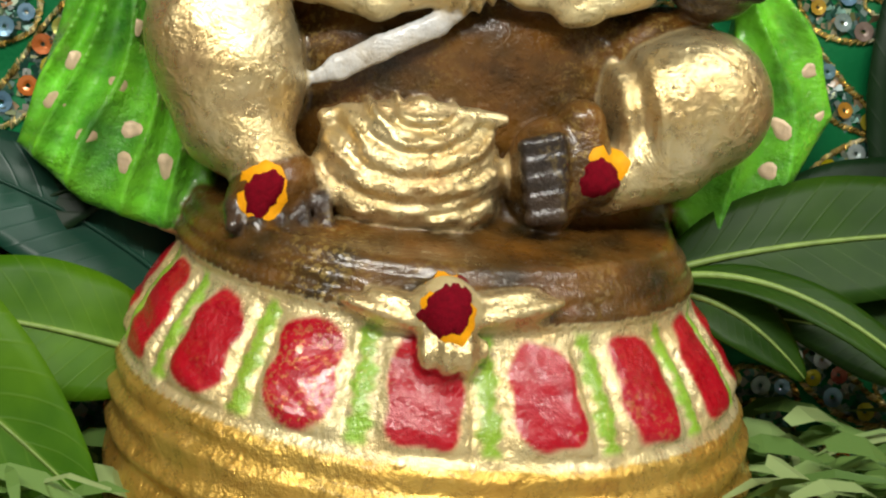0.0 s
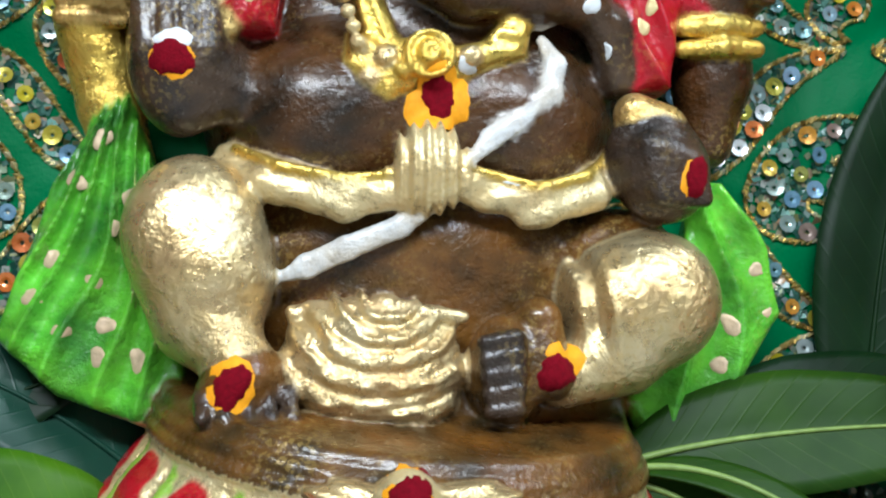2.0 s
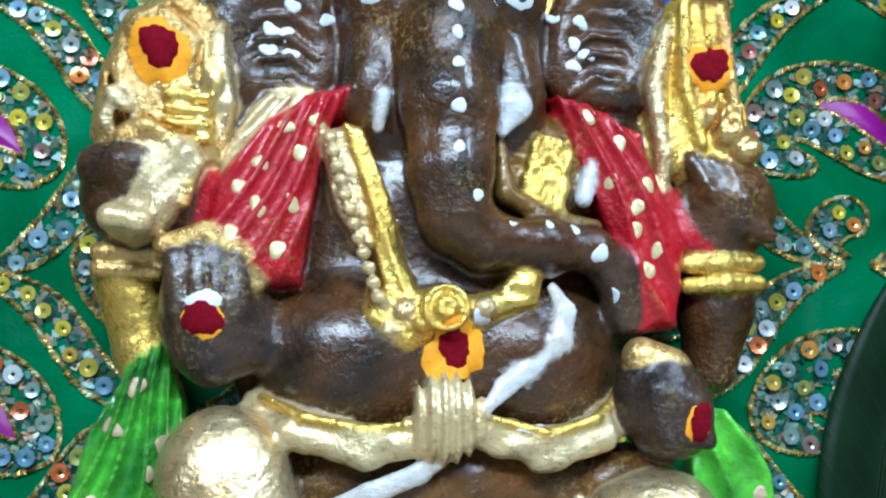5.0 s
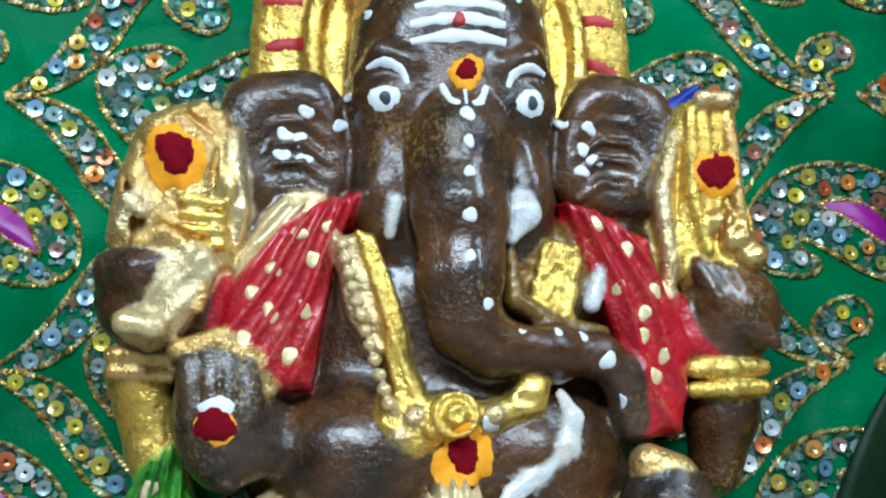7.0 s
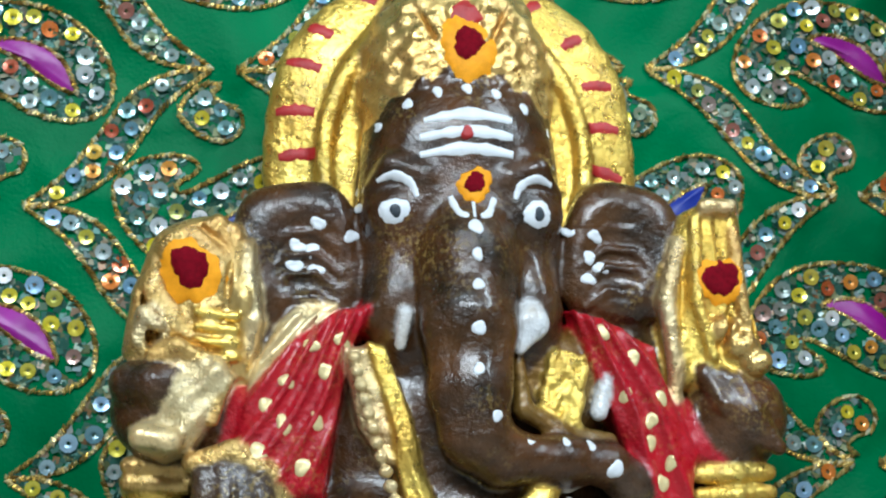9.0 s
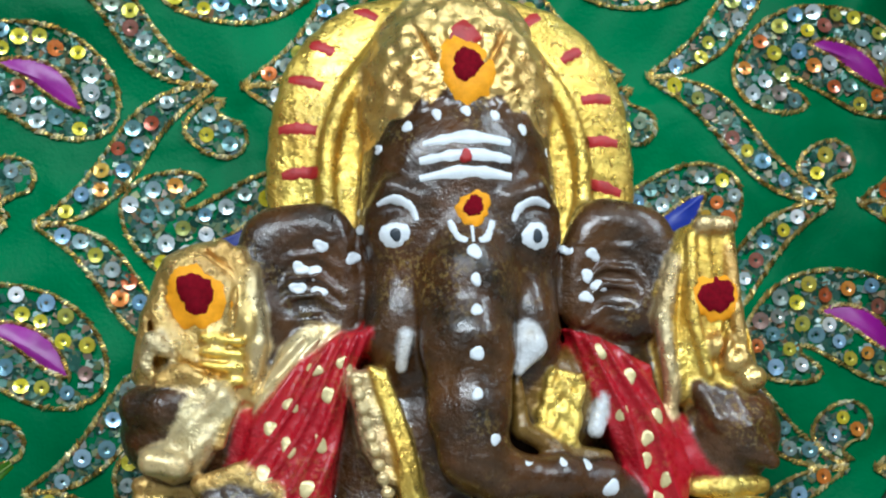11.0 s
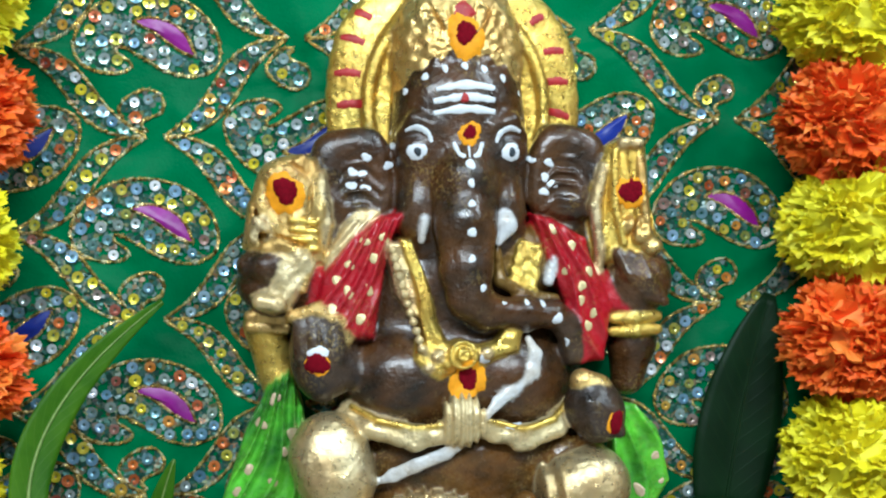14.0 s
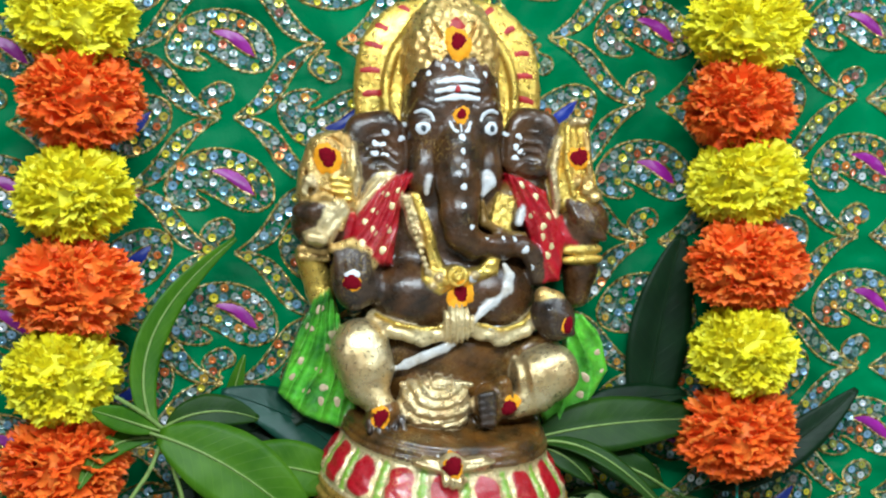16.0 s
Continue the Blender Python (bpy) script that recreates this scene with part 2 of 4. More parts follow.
def spline(points, n, closed=False):
    """Catmull-Rom through the points, n samples a span."""
    p = [np.array(q, float) for q in points]
    out, count = [], len(p)
    for i in range(count if closed else count - 1):
        if closed:
            a, b, c, d = p[i - 1], p[i], p[(i + 1) % count], p[(i + 2) % count]
        else:
            a, b, c, d = p[max(i - 1, 0)], p[i], p[i + 1], p[min(i + 2, count - 1)]
        for k in range(n):
            t = k / n
            out.append(0.5 * (2 * b + (c - a) * t + (2 * a - 5 * b + 4 * c - d) * t * t + (3 * b - a - 3 * c + d) * t ** 3))
    if not closed:
        out.append(p[-1])
    return np.array(out)


def tube(points, radii, sides=8):
    """Vertices and faces of a tube along points."""
    pts = np.array(points, float)
    v, f = [], []
    for i, p in enumerate(pts):
        d = pts[min(i + 1, len(pts) - 1)] - pts[max(i - 1, 0)]
        d /= np.linalg.norm(d) + 1e-9
        side = np.cross(d, (0.1, 0.9, 0.3))
        side /= np.linalg.norm(side) + 1e-9
        up = np.cross(side, d)
        r = radii[i] if hasattr(radii, "__len__") else radii
        for k in range(sides):
            a = 2 * math.pi * k / sides
            v.append(p + r * (math.cos(a) * side + math.sin(a) * up))
    for i in range(len(pts) - 1):
        for k in range(sides):
            a, b = i * sides + k, i * sides + (k + 1) % sides
            f.append((a, b, b + sides, a + sides))
    f.append(tuple(range(sides - 1, -1, -1)))
    f.append(tuple(range((len(pts) - 1) * sides, len(pts) * sides)))
    return v, f


# ---------------------------------------------------------------- the room
tagged(box("floor", (-2.2, -3.0, -0.05), (2.2, 1.2, 0.0), M_FLOOR), kind="structure")
tagged(box("wall_north", (-2.2, 1.2, 0.0), (2.2, 1.3, 2.7), M_WALL), kind="structure")
tagged(box("wall_south", (-2.2, -3.1, 0.0), (2.2, -3.0, 2.7), M_WALL), kind="structure")
tagged(box("wall_east", (2.2, -3.0, 0.0), (2.3, 1.2, 2.7), M_WALL), kind="structure")
tagged(box("wall_west", (-2.3, -3.0, 0.0), (-2.2, 1.2, 2.7), M_WALL), kind="structure")
tagged(box("ceiling", (-2.2, -3.0, 2.7), (2.2, 1.2, 2.8), M_WALL), kind="structure")

# ---------------------------------------------------------------- the painted idol
VOX = 0.7
LO, HI = np.array((-92.0, -24.0, -1.0)), np.array((92.0, 55.0, 306.0))
AX = [np.arange(LO[i], HI[i], VOX, dtype=np.float32) for i in range(3)]
FIELD = np.full([len(a) for a in AX], 60.0, np.float32)
PAINT = np.zeros(FIELD.shape, np.uint8)
TINTS = []


def tint(r, g, b, metal=0.0):
    TINTS.append((r, g, b, metal))
    return len(TINTS) - 1


BROWN = tint(0.058, 0.027, 0.0095)
UMBER = tint(0.105, 0.050, 0.011)
GOLD = tint(0.68, 0.5, 0.2, 0.8)
OCHRE = tint(0.5904, 0.3772, 0.0902, 0.6)
YGOLD = tint(0.76, 0.58, 0.14, 0.8)
PALE = tint(0.7, 0.59, 0.36, 0.78)
CREAM = tint(0.68, 0.58, 0.34, 0.45)
OLIVE = tint(0.17, 0.1, 0.02, 0.3)
RED = tint(0.3995, 0.0051, 0.017)
GREEN = tint(0.1, 0.43, 0.034)
LIME = tint(0.24, 0.44, 0.048)
CHALK = tint(0.612, 0.6375, 0.663)
SLATE = tint(0.046, 0.029, 0.019)


def put(fn, lo, hi, colour, k=2.0, pad=5.0):
    """Blend one form into the field and paint it."""
    cut = []
    for i in range(3):
        a = max(0, int((lo[i] - pad - LO[i]) / VOX))
        b = min(len(AX[i]), int((hi[i] + pad - LO[i]) / VOX) + 2)
        cut.append(slice(a, b))
    cut = tuple(cut)
    x, y, z = AX[0][cut[0]][:, None, None], AX[1][cut[1]][None, :, None], AX[2][cut[2]][None, None, :]
    d = fn(x, y, z)
    now = FIELD[cut]
    h = np.clip(0.5 + 0.5 * (now - d) / k, 0, 1)
    PAINT[cut] = np.where(d < now, colour, PAINT[cut])
    FIELD[cut] = now * (1 - h) + d * h - k * h * (1 - h)


def carve(fn, lo, hi, k=1.5):
    cut = []
    for i in range(3):
        a = max(0, int((lo[i] - 4 - LO[i]) / VOX))
        b = min(len(AX[i]), int((hi[i] + 4 - LO[i]) / VOX) + 2)
        cut.append(slice(a, b))
    cut = tuple(cut)
    x, y, z = AX[0][cut[0]][:, None, None], AX[1][cut[1]][None, :, None], AX[2][cut[2]][None, None, :]
    d = -fn(x, y, z)
    now = FIELD[cut]
    h = np.clip(0.5 - 0.5 * (now - d) / k, 0, 1)
    FIELD[cut] = now * (1 - h) + d * h + k * h * (1 - h)


def ellipsoid(c, r, turn=0.0, power=2.0, ridge=None):
    """Turned by degrees about the y axis; a higher power makes it boxier."""
    ca, sa = math.cos(radians(turn)), math.sin(radians(turn))
    def fn(x, y, z):
        u, v, w = x - c[0], y - c[1], z - c[2]
        u, w = u * ca + w * sa, -u * sa + w * ca
        q = (np.abs(u / r[0]) ** power + np.abs(v / r[1]) ** power + np.abs(w / r[2]) ** power) ** (1 / power)
        d = (q - 1) * min(r)
        return d + ridge(u, v, w) if ridge else d
    return fn


def add_ellipsoid(c, r, colour, turn=0.0, power=2.0, k=2.0, ridge=None):
    m = max(r[0], r[2]) if turn else None
    e = (m or r[0], r[1], m or r[2])
    put(ellipsoid(c, r, turn, power, ridge), [c[i] - e[i] for i in range(3)], [c[i] + e[i] for i in range(3)], colour, k)


def add_limb(points, radii, colour, k=2.0, flat=1.0, twist=None):
    """A chain of round cones; flat squeezes it front to back."""
    for (a, b), (ra, rb) in zip(zip(points, points[1:]), zip(radii, radii[1:])):
        a_, b_ = np.array(a, float), np.array(b, float)
        ab = (b_ - a_) / (1, flat, 1)
        n = float(ab @ ab) + 1e-9
        def fn(x, y, z, a_=a_, ab=ab, n=n, ra=ra, rb=rb):
            px, py, pz = x - a_[0], (y - a_[1]) / flat, z - a_[2]
            h = np.clip((px * ab[0] + py * ab[1] + pz * ab[2]) / n, 0, 1)
            d = np.sqrt((px - h * ab[0]) ** 2 + (py - h * ab[1]) ** 2 + (pz - h * ab[2]) ** 2) - (ra + (rb - ra) * h)
            d = d * min(1.0, flat)
            return d + twist(x, y, z) if twist else d
        r = max(ra, rb)
        put(fn, np.minimum(a_, b_) - r, np.maximum(a_, b_) + r, colour, k)


def add_slab(outline, y0, y1, colour, k=2.0, soft=3.0, ridge=None, bulge=0.0):
    """A rounded plate with the given outline in x and z."""
    p = np.array(outline, float)
    def fn(x, y, z):
        best, inside = None, None
        for i in range(len(p)):
            a, b = p[i], p[i - 1]
            ex, ez = b - a
            wx, wz = x - a[0], z - a[1]
            t = np.clip((wx * ex + wz * ez) / (ex * ex + ez * ez), 0, 1)
            q = (wx - t * ex) ** 2 + (wz - t * ez) ** 2
            best = q if best is None else np.minimum(best, q)
            c = ((z >= a[1]) != (z >= b[1])) & (((wx * ez - wz * ex) > 0) == (ez > 0)) if ez else np.zeros(np.broadcast(x, z).shape, bool)
            inside = c if inside is None else inside ^ c
        d2 = np.sqrt(best) * np.where(inside, -1.0, 1.0) + soft
        mid, half = (y0 + y1) / 2, (y1 - y0) / 2 - soft
        dy = np.abs(y - mid) - half
        if ridge:
            dy = dy + ridge(x, y, z)
        if bulge:
            dy = dy - bulge * np.clip(-d2 / 10.0, 0, 1)
        d = np.minimum(np.maximum(d2, dy), 0) + np.sqrt(np.maximum(d2, 0) ** 2 + np.maximum(dy, 0) ** 2) - soft
        return d
    lo = (p[:, 0].min(), y0 - abs(bulge), p[:, 1].min())
    hi = (p[:, 0].max(), y1 + abs(bulge), p[:, 1].max())
    put(fn, lo, hi, colour, k)


# pedestal: an oval drum with grooves, a petalled band and a seat
CX, CY, SQ = -5.2, 31.0, 0.72


def leaning(x, y, z):
    """Height along the pedestal's own axis, which leans back and a little aside."""
    return z + 0.34 * (CY - y) + 0.09 * (x - CX) - 5.7


STEP = 22.0


def pedestal(x, y, z):
    z = leaning(x, y, z)
    u, v = x - CX * (1 - z / 260.0), (y - CY) / SQ
    q = np.sqrt(u * u + v * v)
    rad = np.interp(z, (0, 10, 22, 29, 32, 35, 38, 42, 44, 47, 50, 54, 60, 66, 70, 73), (67.5, 67.5, 66.5, 66, 64.4, 66.4, 64.6, 65.6, 63.6, 64.2, 62, 60.5, 57, 52.8, 50, 48)).astype(np.float32)
    a = (np.degrees(np.arctan2(u, -v)) + 6.5) / STEP
    f = np.abs(a - np.round(a))
    band = np.clip(1 - np.abs(z - 60.0) / 11.0, 0, 1) ** 0.4
    pad = np.sqrt(np.clip(1 - (f / 0.36) ** 4, 0, 1)) * np.sqrt(np.clip(1 - (np.abs(z - 60) / 9.5) ** 4, 0, 1))
    crease = 0.35 * np.sin(u * 0.55 + 2.2 * np.sin(z * 0.35)) * np.sin(z * 0.5 + u * 0.2)
    relief = 2.2 * pad + crease * pad + band * 1.2 * np.clip((0.12 - np.abs(f - 0.5)) / 0.08, 0, 1)
    rough = 0.22 * np.sin(u * 0.5 + z * 0.9) * np.sin(z * 0.37 - u * 0.21)
    return np.maximum((q - rad - relief - rough) * 0.75, z - 73.0)


put(pedestal, (-78, -24, 0), (70, 60, 85), OCHRE, 1.2)
for zc, rr, hh in ((68.6, 50.2, 1.9), (72.2, 51.0, 1.9), (75.6, 49.6, 1.9), (78.2, 47.5, 2.2)):
    def ring(x, y, z, zc=zc, rr=rr, hh=hh):
        q = np.sqrt((x + 3.2) ** 2 + ((y - CY) / SQ) ** 2)
        return np.sqrt(np.maximum(q - rr, 0) ** 2 + (leaning(x, y, z) - zc) ** 2) * 0.85 - hh
    put(ring, (-60, -14, zc - 20), (56, 60, zc + 12), UMBER, 0.6)
# the gilt bow at the front of the band
add_ellipsoid((-15.5, -7, 66), (9.5, 4, 3.4), PALE, -14, ridge=lambda u, v, w: 0.4 * np.sin(w * 1.6 + u * 0.2))
add_ellipsoid((4, -7, 66), (10.5, 4, 3.4), PALE, 5, ridge=lambda u, v, w: 0.4 * np.sin(w * 1.6 - u * 0.2))
add_ellipsoid((-6, -10, 59), (6.5, 4.5, 5), PALE, ridge=lambda u, v, w: 0.4 * np.sin(u * 1.6))
add_ellipsoid((-6.5, -9, 66.5), (6, 5.5, 6), CREAM, k=2)

# body
add_ellipsoid((2, 42, 155), (49, 18, 46), BROWN, k=4)
add_ellipsoid((2, 40, 112), (44, 18, 28), UMBER, k=4)
add_ellipsoid((-19, 33, 147.5), (22.5, 18.5, 20.5), BROWN, 10, k=7)
add_ellipsoid((21, 33, 147), (21.5, 18.5, 20), BROWN, -10, k=7)
add_ellipsoid((1, 34, 150), (24, 17, 22), BROWN, k=6)
add_ellipsoid((2, 34, 119), (35, 15, 14), UMBER, k=3)
add_ellipsoid((1, 44, 86), (49, 22, 13), UMBER, k=4)

add_ellipsoid((1, 36, 180), (33, 16, 30), BROWN, k=6)
# sash with its knot
add_limb([(-41, 27, 136.5), (-31, 20, 130.5), (-17, 17, 127.3), (-5, 16, 128.5)], [3.4, 4.3, 4.8, 4.0], CREAM, 1.6, 0.7, lambda x, y, z: 0.28 * np.sin(x * 0.35 + z * 0.9) + 0.15 * np.sin(x * 0.9 - z * 0.3))
add_limb([(9, 16, 130), (24, 17, 126.3), (36, 20, 129.8), (43, 27, 137)], [4.0, 4.7, 4.3, 3.2], CREAM, 1.6, 0.7, lambda x, y, z: 0.28 * np.sin(x * 0.35 - z * 0.9) + 0.15 * np.sin(x * 0.9 + z * 0.3))
add_limb([(-39, 23, 138.5), (-30, 16.8, 133.6), (-17, 14.6, 130.8), (-7, 14.2, 131.8)], [0.9, 1.1, 1.1, 0.9], YGOLD, 0.8)
add_limb([(10, 14, 133.2), (24, 14.4, 129.6), (35, 16.8, 133), (41, 23, 138.5)], [0.9, 1.2, 1.1, 0.9], YGOLD, 0.8)
add_ellipsoid((1, 14.5, 133.3), (8.0, 5, 9.6), CREAM, ridge=lambda u, v, w: 0.5 * np.sin(u * 2.2))
# sacred thread
add_limb([(26.0, 18.5, 162.5), (28.6, 16.8, 157), (27, 16.0, 150.5), (21, 15.6, 145), (14, 14.6, 140), (9.5, 13.0, 135)], [1.4, 2.4, 2.6, 2.5, 2.4, 1.4], CHALK, 0.5, 0.5)
add_limb([(1, 15, 125), (-5, 16.5, 121.2), (-16, 18.5, 116.8), (-24, 20.4, 113.2), (-29, 21.5, 111)], [1.6, 2.4, 2.6, 2.6, 1.2], CHALK, 0.5, 0.5)

# legs, knees and the fan of cloth between them
add_ellipsoid((-46, 24, 116), (15.0, 15, 20), PALE, 14, 2.3, ridge=lambda u, v, w: 0.5 * np.sin(u * 0.16 + 1.2) * np.sin(w * 0.21))
add_ellipsoid((47.5, 25, 106), (18.5, 15, 15.5), PALE, 22, 2.2, ridge=lambda u, v, w: 0.9 * np.sin(u * 0.9 - 0.25 * w) * np.clip((-u - 4) / 5, 0, 1))
add_ellipsoid((43, 31, 119), (14, 10, 9), UMBER, 10)
add_limb([(-44, 22, 102), (-38, 17, 94)], [11, 7], PALE, 3)
add_limb([(42, 22, 96), (30, 20, 90)], [10, 6], PALE, 3)


def folds(u, v, w):
    q = np.sqrt(((u - 1.5) * 0.9) ** 2 + (w - 15.5) ** 2)
    wave = np.abs(np.sin(q * 0.62 + 0.5 * np.sin(u * 0.23 - w * 0.15) + 0.25 * np.sin(u * 0.9)))
    return (1.5 * wave - 0.9 + 0.3 * np.sin(q * 2.6 + u * 0.25)) * np.clip(1.1 - (np.abs(u) / 19.5) ** 4, 0.15, 1)


add_ellipsoid((-10.5, 20, 92.5), (19, 11, 14.5), PALE, -6, 2.3, k=1.5, ridge=folds)
add_limb([(-27, 18, 103.5), (-8, 15, 104.5), (8, 16, 102.5)], [1.4, 1.8, 1.4], PALE, 2.0)
# feet with toes
add_ellipsoid((-37.5, 16, 88.5), (9.5, 8.5, 6.5), UMBER, 30)
for n in range(5):
    add_limb([(-44.5 + 4.2 * n, 11.5 + 0.5 * n, 85.5 + 0.3 * n), (-44.5 + 4.4 * n, 8.2 + 0.7 * n, 81.6 + 0.2 * n)], [1.8, 1.5], SLATE, 1.8)
add_ellipsoid((17.5, 19, 92), (8.5, 8.5, 11.5), UMBER)
for n in range(5):
    add_limb([(18, 10.5, 98.0 - 3.6 * n), (11.6 + 0.3 * n, 11.5, 97.0 - 3.5 * n)], [1.9, 1.6], SLATE, 1.7)
add_limb([(24, 17, 102), (26, 15, 90)], [5, 4.5], UMBER, 2)


# green cloth flaring behind the hips
def pleat_l(x, y, z):
    a = np.arctan2(x + 56, 172 - z)
    return 3.4 * np.abs(np.sin(a * 30 + 1.1 * np.sin(z * 0.10 + a * 5) + 0.5 * np.sin(a * 17))) - 1.7


def pleat_r(x, y, z):
    a = np.arctan2(x - 62, 160 - z)
    return 3.0 * np.abs(np.sin(a * 15 + 0.9 * np.sin(z * 0.10) + 0.4 * np.sin(a * 9))) - 1.5


add_slab([(-62, 151), (-56, 136), (-49, 92), (-53, 79), (-75, 87), (-88, 99), (-84, 110), (-77, 131), (-68, 147)], 29, 42, GREEN, 1.5, 3.0, pleat_l)
add_slab([(66, 137), (72, 136), (81, 127), (86, 106), (76, 91), (53, 73), (49, 86), (58, 100)], 36, 47, GREEN, 1.5, 3.0, pleat_r)

# arms: raised ones behind, resting ones in front
add_limb([(-70, 36, 168), (-66, 38, 150), (-62, 40, 136)], [8.5, 7, 6], YGOLD, 2)
add_slab([(-52, 229), (-60, 231), (-70, 226), (-77, 212), (-78, 197), (-66, 186), (-48, 190), (-47, 214)], 21, 42, GOLD, 2, 5.0, lambda x, y, z: 0.8 * np.sin(z * 0.42 + 0.55 * x + 0.8 * np.sin(x * 0.2)) + 0.4 * np.sin(x * 0.8 - 0.3 * z))
add_ellipsoid((-64, 28, 220), (9, 8, 9), GOLD, k=4)
add_limb([(-76, 27, 198), (-73.5, 24, 210), (-66, 22.5, 222), (-57, 23, 229)], [2.4, 2.4, 2.2, 1.8], GOLD, 1.5)
add_limb([(-71, 22, 207), (-69, 21, 198), (-63, 20.5, 193)], [2.0, 2.4, 2.2], PALE, 1.2)
for n in range(4):
    add_limb([(-61, 20.6, 206.5 - 3.4 * n), (-52, 20.6, 205.5 - 3.2 * n)], [1.1, 1.2], YGOLD, 0.8)
carve(ellipsoid((-71.5, 20, 201.5), (2.4, 3.5, 3.4)), (-75, 15, 197), (-68, 25, 206))
add_ellipsoid((-66, 29, 183), (15, 10, 12), BROWN, -12)
add_slab([(-75.5, 179), (-73, 174.5), (-67.6, 172), (-61.5, 174), (-57, 181), (-52, 191), (-55.5, 196), (-61, 195), (-65.2, 189.5), (-69.2, 182)], 16.5, 33, CREAM, 2.0, 3.5, lambda x, y, z: 0.8 * np.sin((x + 0.6 * z) * 0.5) + 0.4 * np.sin((z - 0.9 * x) * 0.9), 1.5)
add_limb([(-72, 15.8, 177), (-66, 15.2, 176)], [3.2, 3.0], CREAM, 2.5)
add_limb([(-58, 20, 196), (-54.5, 18.5, 189), (-56.5, 19, 181)], [1.5, 1.7, 1.4], GOLD, 1.2)
add_limb([(-76, 23, 190), (-70, 20.5, 189.5), (-65, 21.5, 192)], [4.8, 4.6, 3.4], BROWN, 3)
add_limb([(-70, 19.5, 196), (-65, 19, 198), (-60, 19.5, 195.5)], [2.2, 2.6, 2.0], GOLD, 1.5)
add_limb([(-74, 22, 200), (-73, 20.5, 206), (-70, 20, 203)], [2.0, 2.0, 1.6], PALE, 1.2)
add_limb([(-50, 25, 223), (-48, 24, 205), (-49.5, 25, 192)], [2.2, 2.4, 1.8], PALE, 0.8)
for zb in (167.5, 171.5):
    add_limb([(-76, 30, zb), (-63, 27.5, zb - 0.8)], [2.2, 2.2], GOLD, 0.8)
add_ellipsoid((-51, 22, 157), (10.8, 9, 17), SLATE, 6)
for n in range(4):
    add_limb([(-57.5 + 4.3 * n, 16.4, 157), (-58.5 + 4.6 * n, 17.6, 170.5 - abs(n - 1.5) * 1.2)], [2.7, 2.3], SLATE, 2.2)
add_limb([(-61, 19, 171.5), (-52, 18, 174), (-44, 18, 169), (-40.5, 19, 163)], [2.4, 2.7, 2.4, 2], GOLD, 1)
add_limb([(-44, 30, 168), (-42, 24, 150)], [7, 6], SLATE, 4)

add_limb([(69, 34, 176), (70, 36, 160), (69, 39, 146)], [9.8, 9.2, 6.5], BROWN, 2)
add_slab([(60, 236), (66, 239), (74, 235), (75, 216), (79, 197), (66, 190), (54, 190), (51, 219)], 24, 42, YGOLD, 2, 5.0, lambda x, y, z: 0.5 * np.sin(x * 0.9 + 0.15 * z))
add_limb([(57, 26, 226), (53, 25, 212), (55, 25, 196), (54.5, 26, 186)], [2.6, 2.4, 2.2, 1.6], PALE, 0.8)
add_limb([(61, 24, 233), (60.5, 23, 212), (64, 23, 198)], [1.5, 1.6, 1.4], YGOLD, 1)
add_limb([(71, 24.5, 230), (71.5, 23.5, 214), (74, 23.5, 200)], [1.6, 1.8, 1.6], GOLD, 1)
add_limb([(64, 23.5, 236), (70, 23.5, 236)], [2.4, 2.2], PALE, 1.5)
add_ellipsoid((71, 31, 184), (13.5, 10, 13), BROWN, 16)
for n in range(3):
    add_limb([(62 + 4.0 * n, 25, 194 - n), (66 + 3.4 * n, 22.5, 186 - n), (73 + 3.2 * n, 23.5, 178 - n)], [2.6, 2.4, 2.0], BROWN, 1.6)
for n in range(3):
    add_ellipsoid((67 + 4 * n, 24, 205 - 4.2 * n), (4.2, 4, 3.4), GOLD, 20, k=1)
for zb in (164.5, 169.5):
    add_limb([(60.5, 27.5, zb), (69, 25, zb + 0.2), (78, 28, zb + 0.8)], [2.1, 2.3, 2.1], YGOLD, 0.8)
add_ellipsoid((51.5, 20, 136), (11, 9.5, 13), SLATE, 28)
add_limb([(46, 18, 147), (53, 18, 145)], [4.5, 4.0], GOLD, 2)
for n in range(4):
    add_limb([(47.5 + 3.2 * n, 12.5, 139 - 1.0 * n), (50 + 3.1 * n, 13, 128.5 - 0.2 * n)], [2.3, 2.0], SLATE, 1.9)


# red stoles over the shoulders
def stole_l(x, y, z):
    a = np.arctan2(x + 15, 228 - z)
    return 2.0 * np.abs(np.sin(a * 32 + 0.6 * np.sin(z * 0.16))) - 1.1


def stole_r(x, y, z):
    a = np.arctan2(x - 22, 236 - z)
    return 2.0 * np.abs(np.sin(a * 34 + 0.6 * np.sin(z * 0.16))) - 1.1


add_slab([(-21, 208), (-28, 208), (-39, 200), (-48, 190), (-52, 176), (-47, 166), (-40, 163), (-31, 163), (-29, 176), (-25.5, 197)], 17, 34, RED, 1.5, 4.0, stole_l)
add_limb([(-50, 26, 185), (-55, 28, 172)], [5, 4], RED, 2)
add_ellipsoid((-38, 38, 195), (16, 13, 17), BROWN, k=4)
add_ellipsoid((44, 40, 195), (13, 13, 16), BROWN, k=4)
add_slab([(-36, 212), (-28, 210), (-36, 201), (-43, 191), (-49.5, 183), (-48, 193), (-42.5, 203.5)], 19.5, 34, CREAM, 1.0, 2.2, lambda x, y, z: 0.5 * np.sin((x - 0.9 * z) * 1.5))
